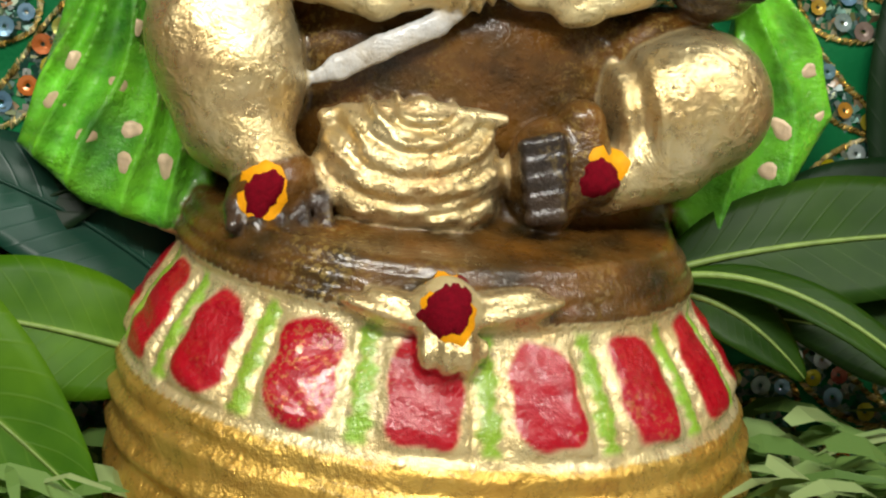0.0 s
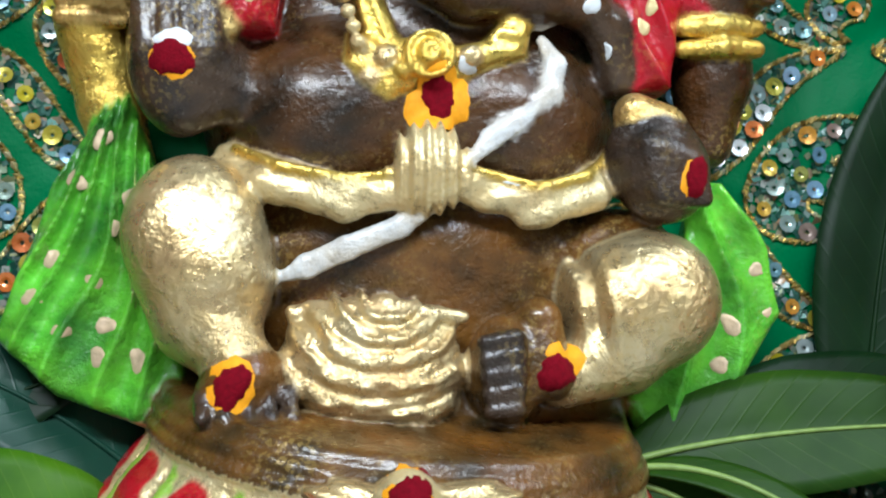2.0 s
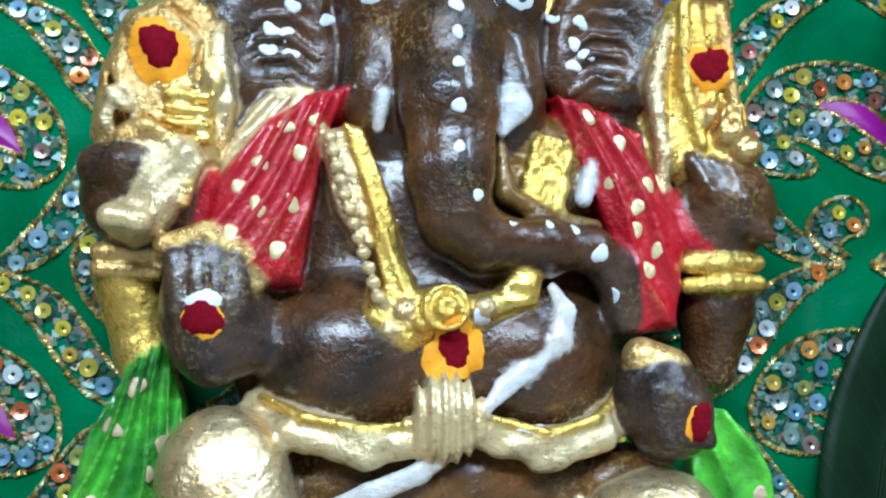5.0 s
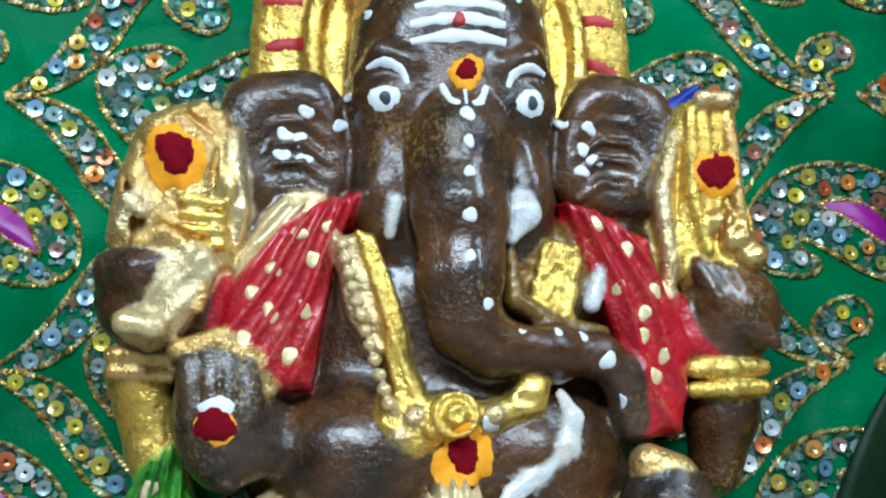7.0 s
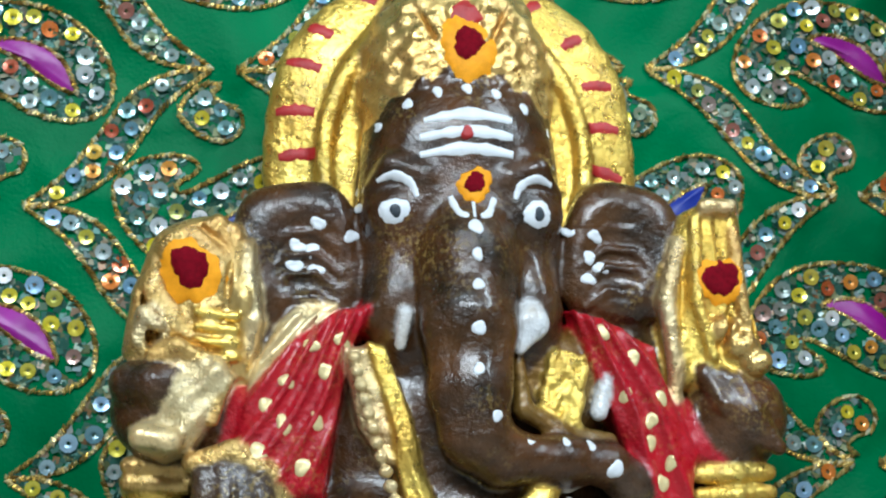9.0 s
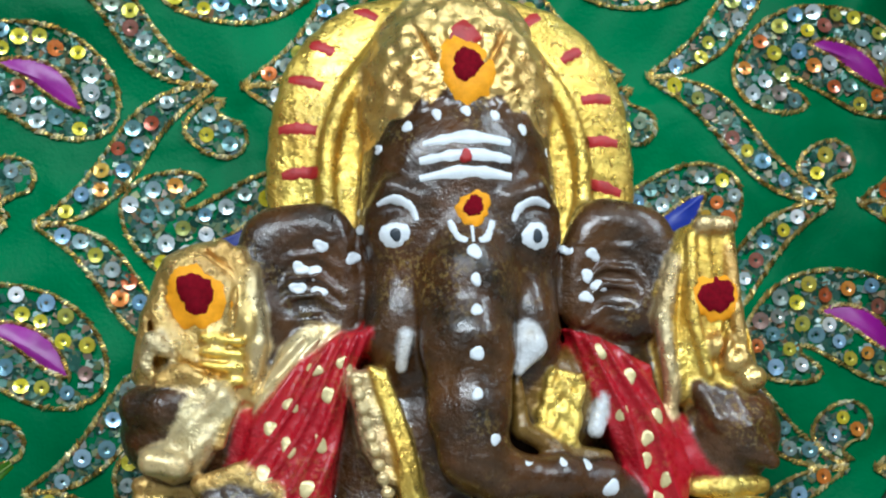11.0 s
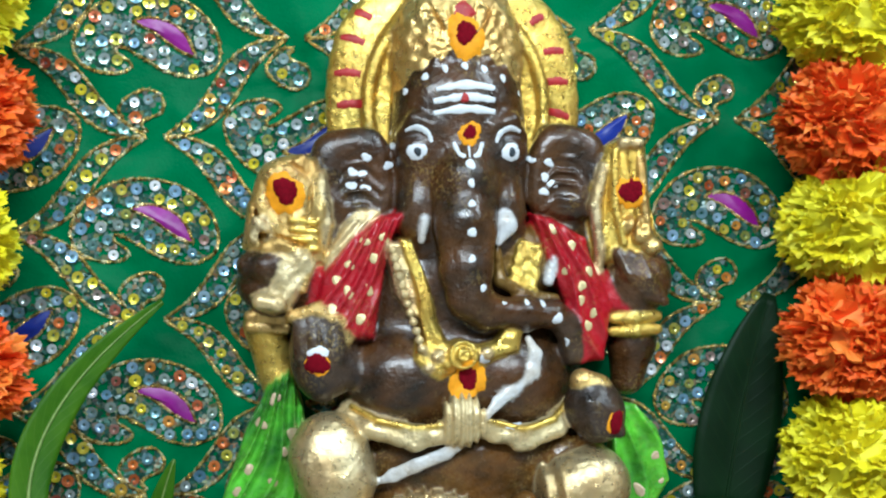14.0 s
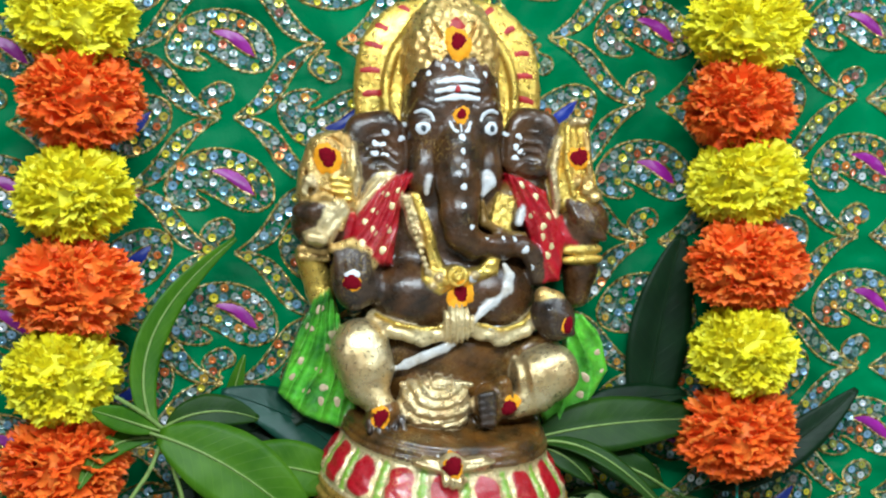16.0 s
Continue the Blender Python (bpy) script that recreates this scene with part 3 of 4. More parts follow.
add_slab([(29, 209), (37, 207), (49, 200), (53, 187), (59, 174), (56, 154), (47.5, 153), (41, 176), (35, 192)], 20, 34, RED, 1.5, 4.0, stole_r)
add_limb([(55, 28, 185), (60, 28, 176), (67, 26, 173)], [4, 4, 1.5], RED, 2)

# head, crown and halo
add_ellipsoid((2.5, 47, 252), (49.5, 8.5, 51.5), YGOLD, power=2.6, k=1, ridge=lambda u, v, w: 0.06 * np.sin(u * 0.45 + 1.5 * np.sin(w * 0.3)) * np.sin(w * 0.5))


def halo_ridge(x, y, z):
    q = np.sqrt(((x - 2.5) / 34.0) ** 2 + ((z - 250) / 42.0) ** 2)
    return np.sqrt(((q - 1) * 34.0) ** 2 + (y - 38.5) ** 2) - 2.2


put(halo_ridge, (-36, 34, 244), (41, 42, 296), YGOLD, 2)


def crown_curls(u, v, w):
    q = np.sqrt(u * u * 0.9 + (w - 6) ** 2)
    return 0.45 * np.abs(np.sin(q * 0.5)) + 0.3 * np.sin(np.arctan2(u, w - 6) * 17) * np.sin(q * 1.0)


add_ellipsoid((2.5, 36, 268), (25.5, 16, 36), GOLD, k=2, ridge=crown_curls)
add_ellipsoid((2.5, 35, 236), (25.5, 18, 32), BROWN, power=2.7, k=2)
add_ellipsoid((2.5, 34, 253), (23, 17, 18), BROWN, k=3)
add_ellipsoid((2.5, 33, 208), (22, 13, 20), BROWN, k=5)
for sx in (-1, 1):
    add_ellipsoid((2.5 + sx * 17.5, 23.5, 232.5), (6.5, 5, 5), BROWN, k=4)
    add_limb([(2.5 + sx * 11, 19, 241), (2.5 + sx * 18, 20.5, 243.5), (2.5 + sx * 22.5, 24, 238)], [2, 2.3, 1.6], BROWN, 3)
    add_ellipsoid((2.5 + sx * 17, 25, 209), (6.5, 7, 11), BROWN, k=5)


add_limb([(3, 26, 236), (3, 22, 222), (2.5, 17.5, 205), (2.5, 15, 188), (3.8, 14.5, 177.5), (10, 15.5, 172.8), (24, 17.5, 172.0), (36, 20, 171.6)],
         [8, 11, 10.2, 8.8, 7.6, 6.2, 5.4, 4.8], BROWN, 3.5)
add_limb([(36, 20.5, 171.2), (42, 22.5, 166.5), (44.5, 25, 156)], [4.8, 4.8, 4.2], SLATE, 3)
add_limb([(-5.5, 19, 218), (-5.2, 14, 203), (-4.0, 11.8, 188), (-2.0, 11.5, 177)], [3.0, 3.2, 3.0, 3.0], BROWN, 3)
add_limb([(10.5, 18.5, 216), (9.8, 13.5, 202), (8.5, 11.8, 188)], [3.0, 3.0, 2.6], BROWN, 3)
# crown beads over the brow
for n in range(11):
    q = n / 5 - 1
    add_ellipsoid((3 + 21 * q, 21.5 + 9 * q * q, 272 - 11.5 * q * q), (1.9, 2, 1.9), GOLD, k=0.8)
    if abs(q) < 0.85:
        add_ellipsoid((3 + 19 * q, 21.5 + 8 * q * q, 277 - 10 * q * q), (2.3, 1.6, 1.5), GOLD, 35 * (1 if q > 0 else -1), k=0.8)
# ears
for sx, cx, cz, rx, rz, turn in ((-1, -37.5, 222, 15.5, 19.5, 8), (1, 43, 225, 14.5, 18.5, -12)):
    add_ellipsoid((cx, 33, cz), (rx, 7.5, rz), BROWN, turn, 3.2, k=2)
    carve(ellipsoid((cx - sx * 1.5, 23.0, cz - 2), (rx * 0.74, 5.6, rz * 0.8), turn), (cx - 20, 15, cz - 22), (cx + 20, 30, cz + 22))
    for n in range(5):
        h = cz + 10 - 5.2 * n + 0.8 * math.sin(3 * n)
        add_limb([(cx + sx * (9.5 - 0.5 * n), 28.2, h - 5), (cx + sx * 3, 27.6, h + 0.5), (cx - sx * 4, 27.8, h + 1.2), (cx - sx * 10, 27.4, h - 3.5)], [0.4, 0.7, 0.75, 0.5], BROWN, 1.2)
add_limb([(-46, 33, 212), (-48, 33, 198)], [6, 3], BROWN, 4)
# tusks, the sweet bowl and the necklace
add_limb([(17.6, 20, 209.5), (17.6, 17.5, 204.5), (14.6, 16, 198.0)], [2.6, 4.3, 1.4], CHALK, 0.6, 0.7)
add_limb([(-12.3, 18.5, 206.5), (-13.6, 18.5, 199)], [1.9, 1.5], CHALK, 0.6)
add_ellipsoid((25, 30, 191), (13, 8.5, 14), OLIVE, 12, k=3)
for n in range(4):
    add_limb([(24.0 + 2.3 * n, 21.5, 198.0 - 0.6 * n), (19.8 + 2.8 * n, 19.8, 182.6 - 0.2 * n)], [1.3 + 0.2 * (n % 2), 1.8], YGOLD, 0.6, 1.0, lambda x, y, z: 0.35 * np.sin(z * 1.1 + 2.0 * np.sin(x * 0.9)))
add_limb([(14.5, 19, 196), (15.5, 18, 184), (24, 19, 179), (37, 22, 177.6)], [1.6, 2.2, 2.2, 1.6], OLIVE, 1.8)
add_limb([(37, 23, 192), (34.5, 22, 184)], [2.0, 2.2], CHALK, 0.8)
add_slab([(-27, 198), (-21, 199), (-16, 183), (-13, 170), (-17.5, 171), (-23.5, 180)], 16.8, 32, PALE, 1.2, 2.0, lambda x, y, z: 0.3 * np.sin(z * 0.9 + x * 0.7))
add_slab([(-22, 200), (-17.5, 198.5), (-11, 182), (-8.5, 170), (-4.5, 160), (-11, 156), (-14.2, 168), (-17, 184)], 14.8, 32, YGOLD, 1.0, 1.8, lambda x, y, z: 0.75 * np.abs(np.sin((x + 14 + 0.36 * (z - 178)) * 0.85)))
for n in range(12):
    f = n / 11
    add_ellipsoid((-24.6 + 10.6 * f ** 1.15, 14.6 - 0.8 * f, 195.5 - 36.0 * f), (1.75, 1.6, 1.6), CREAM, k=0.4)
add_slab([(-15.5, 163), (-9, 160), (0, 162.5), (7, 160), (13, 161.5), (18, 168), (23.5, 165), (22, 158.5), (13, 155.5), (7, 152), (-1, 151.5), (-7, 148), (-13, 150.5), (-16.5, 156)], 14.4, 30, YGOLD, 1.2, 2.2, lambda x, y, z: 0.45 * np.sin(x * 0.75 + 0.5 * z) * np.sin(z * 0.8 - 0.3 * x))
for x, z, r in ((-12.5, 158.5, 2.4), (-8.2, 156.8, 2.7), (-4.6, 153.8, 2.2), (9.8, 157.4, 2.6), (14.5, 158.6, 2.3), (18.4, 161, 1.9), (20.2, 164.6, 1.6), (-11.5, 152.6, 2.4)):
    add_ellipsoid((x, 13.6 + 0.012 * (x - 1) ** 2, z), (r, 2.0, r * 0.9), PALE if r > 2.3 else YGOLD, k=0.5)
add_ellipsoid((0.8, 13.0, 157.2), (5.4, 2.6, 4.6), YGOLD, k=0.6, ridge=lambda u, v, w: 0.6 * np.cos(np.sqrt(u * u + w * w) * 1.9))
# cut lines in the gilt arms, the crown, the sash and the palms
for x, y, z, rx, rz, turn in ((-68, 20.5, 214, 0.9, 8, 28), (-73, 23, 205, 0.9, 7, 8), (-58, 20.5, 225, 0.8, 6, 55), (-54, 20.2, 214, 0.8, 8, -6), (-62, 20.3, 199, 0.8, 6, 70),
                              (57.5, 23.5, 214, 0.9, 12, -4), (67, 23, 224, 0.8, 9, 4), (68, 23, 206, 0.8, 7, -14), (75, 25, 208, 0.8, 8, -8)):
    carve(ellipsoid((x, y, z), (rx, 2.6, rz), turn), (x - 9, y - 3, z - 13), (x + 9, y + 3, z + 13), 0.8)
for n in range(5):
    q = (n - 2) / 2
    carve(ellipsoid((2.5 + 9.5 * q, 20.2 + 3.5 * q * q, 286 - 4 * abs(q)), (0.7, 2.4, 9), -26 * q), (2.5 + 9.5 * q - 8, 16, 272), (2.5 + 9.5 * q + 8, 30, 297), 0.8)
for n in range(3):
    carve(ellipsoid((-55.5 + 4.4 * n, 12.6, 164), (0.6, 2.2, 6)), (-58 + 4.4 * n, 9, 157), (-53 + 4.4 * n, 16, 171), 0.6)
# flat back against the cloth, flat foot on the floor
FIELD = np.maximum(FIELD, (AX[1] - 51.5)[None, :, None])
FIELD = np.maximum(FIELD, (0.4 - AX[2])[None, None, :])


def front_of(field):
    """For every x and z the y of the first surface met from the front."""
    inside = field < 0
    first = np.argmax(inside, axis=1)
    some = inside.any(axis=1)
    i, k = np.meshgrid(np.arange(field.shape[0]), np.arange(field.shape[2]), indexing="ij")
    j = np.maximum(first, 1)
    a, b = field[i, j - 1, k], field[i, j, k]
    y = AX[1][j - 1] + VOX * np.clip(a / (a - b + 1e-9), 0, 1)
    return np.where(some, y, 52.0)


FRONT = front_of(FIELD)
for _ in range(3):
    FRONT[1:-1, 1:-1] = sum(FRONT[1 + a:FRONT.shape[0] - 1 + a, 1 + b:FRONT.shape[1] - 1 + b] for a in (-1, 0, 1) for b in (-1, 0, 1)) / 9


def front(x, z):
    u, w = (x - LO[0]) / VOX, (z - LO[2]) / VOX
    i, k = int(np.clip(u, 0, FRONT.shape[0] - 2)), int(np.clip(w, 0, FRONT.shape[1] - 2))
    a, b = u - i, w - k
    return (FRONT[i, k] * (1 - a) + FRONT[i + 1, k] * a) * (1 - b) + (FRONT[i, k + 1] * (1 - a) + FRONT[i + 1, k + 1] * a) * b


def skin(field):
    """Surface nets: one vertex in each cell that the surface crosses."""
    n = field.shape
    cells = tuple(m - 1 for m in n)
    total, count = np.zeros((*cells, 3), np.float32), np.zeros(cells, np.float32)
    quads = []
    number = np.arange(np.prod(cells)).reshape(cells)
    for ax in range(3):
        a = np.moveaxis(field, ax, 0)
        cross = (a[:-1] < 0) != (a[1:] < 0)
        i, j, k = np.nonzero(cross)
        va, vb = a[i, j, k], a[i + 1, j, k]
        pos = np.stack([i + va / (va - vb), j, k], 1).astype(np.float32)
        order = [ax] + [q for q in range(3) if q != ax]
        back = np.argsort(order)
        pos = pos[:, back]
        ring = []
        ok = (j > 0) & (j < a.shape[1] - 1) & (k > 0) & (k < a.shape[2] - 1)
        for dj, dk in ((0, 0), (-1, 0), (-1, -1), (0, -1)):
            idx = np.stack([i, j + dj, k + dk], 1)[:, back][ok]
            np.add.at(total, tuple(idx.T), pos[ok])
            np.add.at(count, tuple(idx.T), 1)
            ring.append(number[tuple(idx.T)])
        q = np.stack(ring, 1)
        flip = (va[ok] < 0) ^ (ax == 1)
        q[flip] = q[flip][:, ::-1]
        quads.append(q)
    quads = np.concatenate(quads)
    used = np.nonzero(count.ravel())[0]
    where = np.zeros(count.size, np.int64)
    where[used] = np.arange(len(used))
    verts = (total.reshape(-1, 3)[used] / count.ravel()[used][:, None])
    return verts, where[quads][:, ::-1]


cell_verts, quads = skin(FIELD)
palette = np.array(TINTS, np.float32)
base = np.clip(np.floor(cell_verts).astype(int), 0, np.array(FIELD.shape) - 2)
shade = np.zeros((len(base), 4), np.float32)
for dx in (0, 1):
    for dy in (0, 1):
        for dz in (0, 1):
            shade += palette[PAINT[base[:, 0] + dx, base[:, 1] + dy, base[:, 2] + dz]] / 8
verts = cell_verts * VOX + LO
# petals, stripes and rims painted on the band of the pedestal
vx, vy, vz = verts.T
lz = leaning(vx, vy, vz)
u, v = vx - CX * (1 - lz / 260.0), (vy - CY) / SQ
q = np.sqrt(u * u + v * v)
turn = (np.degrees(np.arctan2(u, -v)) + 6.5) / STEP
f = np.abs(turn - np.round(turn))
wob = 0.025 * np.sin(lz * 0.9 + 5 * np.round(turn)) + 0.02 * np.sin(lz * 2.3)
bowed = (np.abs(vx + 6) < 18) & (vz > 53) & (q > np.interp(lz, (50, 60, 70, 80), (66.5, 63.2, 58, 53)))
drum = (lz > 48.5) & (lz < 71.5) & (q > 44) & (q < 68) & ~bowed
shade[drum] = palette[CREAM]


def brush(colour, amount):
    """Lay a colour over the band, soft at the edge of the stroke."""
    k = np.clip(amount, 0, 1)[drum][:, None]
    shade[drum] = shade[drum] * (1 - k) + palette[colour] * k


wavy = 0.05 * np.sin(lz * 0.8 + 4 * np.round(turn)) + 0.04 * np.sin(u * 0.7 + lz * 0.5)
petal = (np.abs(f / 0.315) ** 3.2 + np.abs((lz - 60.0) / 9.0) ** 3.2) ** (1 / 3.2) + wavy
brush(RED, (1.0 - petal) / 0.1)
brush(LIME, np.minimum((0.105 - np.abs(f - 0.5) - wob) / 0.05, np.minimum((lz - 50) / 1.2, (70 - lz) / 1.2)))
# hair line of the crown
brow = 269 - 12.5 * ((vx - 3.5) / 23.5) ** 2 - 1.2 * np.sin(vx * 0.9)
headpart = (vz > 244) & (vy < 36) & (np.abs(vx - 2.5) < 26.5)
shade[headpart & (vz < brow) & (vz > 240)] = palette[BROWN]
shade[headpart & (vz >= brow)] = palette[GOLD]

# the brown glaze is uneven: amber where it is thin, darker where it pooled
glaze = np.sin(vx * 0.19 + 1.6 * np.sin(vz * 0.11 + 1)) * np.sin(vz * 0.15 + 0.2 * vy + 1.2 * np.sin(vx * 0.13))
glaze = 0.7 * glaze + 0.3 * np.sin(vx * 0.6 + 2 * np.sin(vz * 0.5)) * np.sin(vz * 0.7 - vx * 0.2)
dull = (shade[:, 3] < 0.1) & (shade[:, 0] < 0.16)
shade[dull, :3] *= (1 + glaze[dull][:, None] * np.array((0.75, 0.62, 0.35), np.float32)).astype(np.float32)
STATUE_MATS = [M_STATUE, M_WHITE, M_KUMKUM, M_TURMERIC, M_REDDAB, M_BLACK, M_SPECK, M_SPECK2]
WHITE_, KUM_, TUR_, REDD_, BLK_, SPK_, SPK2_ = range(1, 8)
patch_v, patch_f, patch_m = [], [], []
dice = random.Random(5)


def daub(x, z, rx, rz, slot, jag=0.2, turn=0.0, rise=0.32):
    """A dab of paint or powder that follows the surface under it."""
    first, n = len(patch_v), 36
    ca, sa = math.cos(radians(turn)), math.sin(radians(turn))
    p1, p2, p3 = (dice.uniform(0, 6.28) for _ in range(3))
    rim = [1 + jag * (0.8 * math.sin(2 * t + p1) + 0.6 * math.sin(3 * t + p2) + (0.7 if rx > 2.5 else 0.2) * math.sin(9 * t + p3) * math.sin(2 * t + p2)) for t in (2 * math.pi * k / n for k in range(n))]
    patch_v.append((x, front(x, z) - rise, z))
    for q in (0.45, 0.8, 1.0):
        for k in range(n):
            a = 2 * math.pi * k / n
            g = q * (1 + (rim[k] - 1) * q)
            px, pz = rx * g * math.cos(a), rz * g * math.sin(a)
            wx, wz = x + px * ca - pz * sa, z + px * sa + pz * ca
            patch_v.append((wx, front(wx, wz) - (rise if q < 0.9 else -0.15), wz))
    for k in range(n):
        patch_f.append((first, first + 1 + k, first + 1 + (k + 1) % n))
        patch_m.append(slot)
        for r in range(2):
            a, b = first + 1 + r * n + k, first + 1 + r * n + (k + 1) % n
            patch_f.append((a, a + n, b + n, b))
            patch_m.append(slot)


def stroke(points, widths, slot, rise=0.32):
    """A brush stroke over the surface."""
    line = spline(points, 6)
    first = len(patch_v)
    for i, p in enumerate(line):
        d = line[min(i + 1, len(line) - 1)] - line[max(i - 1, 0)]
        d /= np.linalg.norm(d) + 1e-9
        s = np.array((-d[1], d[0]))
        w = np.interp(i / (len(line) - 1), np.linspace(0, 1, len(widths)), widths) * (1 + 0.2 * dice.uniform(-1, 1))
        for c in (-1, -0.6, 0, 0.6, 1):
            q = p + s * c * w / 2
            patch_v.append((q[0], front(*q) - (rise if abs(c) < 0.9 else -0.15), q[1]))
    for i in range(len(line) - 1):
        for c in range(4):
            a = first + 5 * i + c
            patch_f.append((a, a + 5, a + 6, a + 1))
            patch_m.append(slot)


# powder marks on an orange ground
for x, z, r, halo in ((-6.5, 66.8, 5.0, 1.12), (3.0, 148.6, 4.3, 1.6), (-63.0, 217.0, 5.2, 1.45), (66.5, 217.5, 5.0, 1.25), (3.5, 276.0, 4.6, 1.75), (4.2, 238.5, 2.9, 1.5)):
    daub(x, z - 0.3 * r * (halo - 1), r * halo, r * halo * 1.05, TUR_, 0.14, rise=0.9)
    daub(x, z, r, r * 1.05, KUM_, 0.16, rise=1.4)
daub(-39, 88.5, 5.4, 6.0, TUR_, 0.1, 20)
daub(-38.8, 88, 3.7, 4.8, KUM_, 0.15, -15, 0.9)
daub(28.5, 94.0, 4.6, 4.2, TUR_, 0.1)
daub(26.5, 90.8, 4.0, 4.4, KUM_, 0.15, rise=0.9)
daub(-51.5, 158.5, 4.2, 2.6, WHITE_, 0.05)
daub(-51.8, 154.3, 4.7, 4.7, TUR_, 0.1)
daub(-52, 154.6, 4.4, 4.3, KUM_, 0.12, rise=0.9)
daub(57.5, 131.5, 4.0, 6.0, TUR_, 0.12, -15)
daub(57.2, 132, 3.0, 4.8, KUM_, 0.15, -15, 0.9)
daub(3.0, 284.5, 4.8, 3.6, REDD_, 0.14)
# forehead lines, eyes, brows
for z, w in ((255.5, 0.0), (251.0, 1.0), (246.6, 1.0)):
    stroke([(-8 - w, z - 1.0), (3, z + 0.8), (14, z - 0.2)], [2.0, 3.8, 2.2], WHITE_)
daub(2.5, 251.2, 1.8, 1.7, REDD_, rise=0.9)
for sx in (-1, 1):
    ex = 2.3 + sx * 17.6
    daub(ex, 231.6, 4.1, 3.5, WHITE_, 0.1, 8 * sx)
    daub(ex + 0.4, 231.5, 1.5, 1.9, BLK_, 0.12, rise=0.6)
    stroke([(ex - sx * 5.6, 235.0), (ex - sx * 4, 238.6), (ex, 240.6), (ex + sx * 4.0, 239.4)], [1.2, 2.2, 2.2, 1.4], WHITE_)
    stroke([(3.6 + sx * 1.4, 229.5), (3.6 + sx * 3.6, 230.5), (3.6 + sx * 5.4, 235.0)], [1.4, 2.2, 1.4], WHITE_)
stroke([(3.6, 229.0), (3.6, 233.5)], [0.8, 1.0], WHITE_)
for x, z, r in ((3.6, 226.5, 2.2), (3.7, 219.5, 1.7), (3.6, 212, 1.7), (3.4, 201.5, 2.0), (3.2, 192, 1.7), (7.5, 181.5, 1.6), (16, 176.5, 1.4), (24.5, 176.2, 1.3), (31, 175.5, 1.4)):
    daub(x, z, r * 0.85, r, WHITE_, 0.14)
daub(36.5, 170, 2.0, 2.6, WHITE_, 0.2, -20)
daub(40.5, 161, 1.2, 2.2, WHITE_, 0.2)
for n in range(7):
    f = n / 6 * 2 - 1
    daub(3 + 22 * f, 263.5 - 9 * f * f, 1.3, 1.7, WHITE_, 0.15)
for n in range(4):
    daub(-21 - 0.7 * n, 250 - 5.2 * n, 1.0, 1.5, WHITE_, 0.15)
    daub(25.6 + 0.5 * n, 251 - 5.2 * n, 1.0, 1.5, WHITE_, 0.15)
for x, z in ((-33, 230), (-38, 224.5), (-34.5, 223.5), (-38.5, 219.5), (-33.5, 218.5), (-25, 227)):
    daub(x, z, 1.9, 1.7, WHITE_, 0.2)
for x, z in ((36, 228.5), (34.5, 223), (37.5, 220.5), (34, 217.5), (29.5, 230)):
    daub(x, z, 1.9, 1.7, WHITE_, 0.2)
# red ticks on the halo
for x0, x1, z0, z1 in ((-43, -33.5, 251.0, 251.4), (-44, -34, 263.5, 263.0), (-41.5, -32.5, 277.5, 275.0), (-36.5, -29.5, 287.5, 284.5), (-24, -18, 297.5, 294.5),
                       (38, 47.5, 249.5, 247.5), (38.5, 47, 261.0, 261.2), (37, 45.5, 272.5, 273.5), (32, 37.5, 283.5, 287.0), (22, 26.5, 293.5, 297.0)):
    stroke([(x0, z0), ((x0 + x1) / 2, (z0 + z1) / 2 + 0.5), (x1, z1)], [2.6, 4.0, 2.8], REDD_, 0.25)
# gilt dots on the stoles and on the green cloth
for x, z in ((-27, 200), (-34.5, 198.5), (-31, 192.5), (-40, 190), (-44.5, 184.5), (-33, 181), (-40.5, 180), (-36, 170.5), (-46, 174)):
    daub(x, z, dice.uniform(1.6, 2.1), dice.uniform(1.9, 2.4), SPK_, 0.14, dice.uniform(0, 60), 0.25)
for x, z in ((36, 203.5), (43, 197), (41, 188), (50, 187.5), (47, 182), (51.5, 172), (49, 167), (46, 176.5)):
    daub(x, z, dice.uniform(1.4, 1.9), dice.uniform(2.0, 2.7), SPK_, 0.14, dice.uniform(-10, 10), 0.25)
for x, z in ((-72, 132), (-76, 115), (-80, 107), (-67.5, 110.5), (-74, 100), (-65, 101.5), (-66, 94.5), (-58, 94), (-64, 122), (-67, 141), (-60, 128)):
    daub(x, z, dice.uniform(1.6, 2.3), dice.uniform(1.8, 2.8), SPK2_, 0.16, dice.uniform(0, 90), 0.2)
for x, z in ((76, 130), (80, 116), (83, 106), (73, 103), (64.5, 86), (57, 80), (70, 94)):
    daub(x, z, dice.uniform(1.4, 2.1), dice.uniform(1.8, 3.0), SPK2_, 0.16, dice.uniform(0, 90), 0.2)
daub(20, 130.8, 3.6, 1.0, WHITE_, 0.2)
daub(9, 155.5, 2.2, 1.8, WHITE_, 0.15)

patch_v = np.array(patch_v)
first = len(verts)
sv = np.concatenate([verts, patch_v]) * 0.001
me = bpy.data.meshes.new("idol_statue")
faces = [tuple(q) for q in quads.tolist()] + [tuple(i + first for i in q) for q in patch_f]
me.from_pydata(sv.tolist(), [], faces)
for m in STATUE_MATS:
    me.materials.append(m)
me.polygons.foreach_set("material_index", [0] * len(quads) + patch_m)
me.polygons.foreach_set("use_smooth", [True] * len(faces))
layer = me.color_attributes.new("paint", "FLOAT_COLOR", "POINT")
layer.data.foreach_set("color", np.concatenate([shade, np.ones((len(patch_v), 4), np.float32)]).astype(np.float32).ravel())
me.update()
idol = new("idol_statue", me)
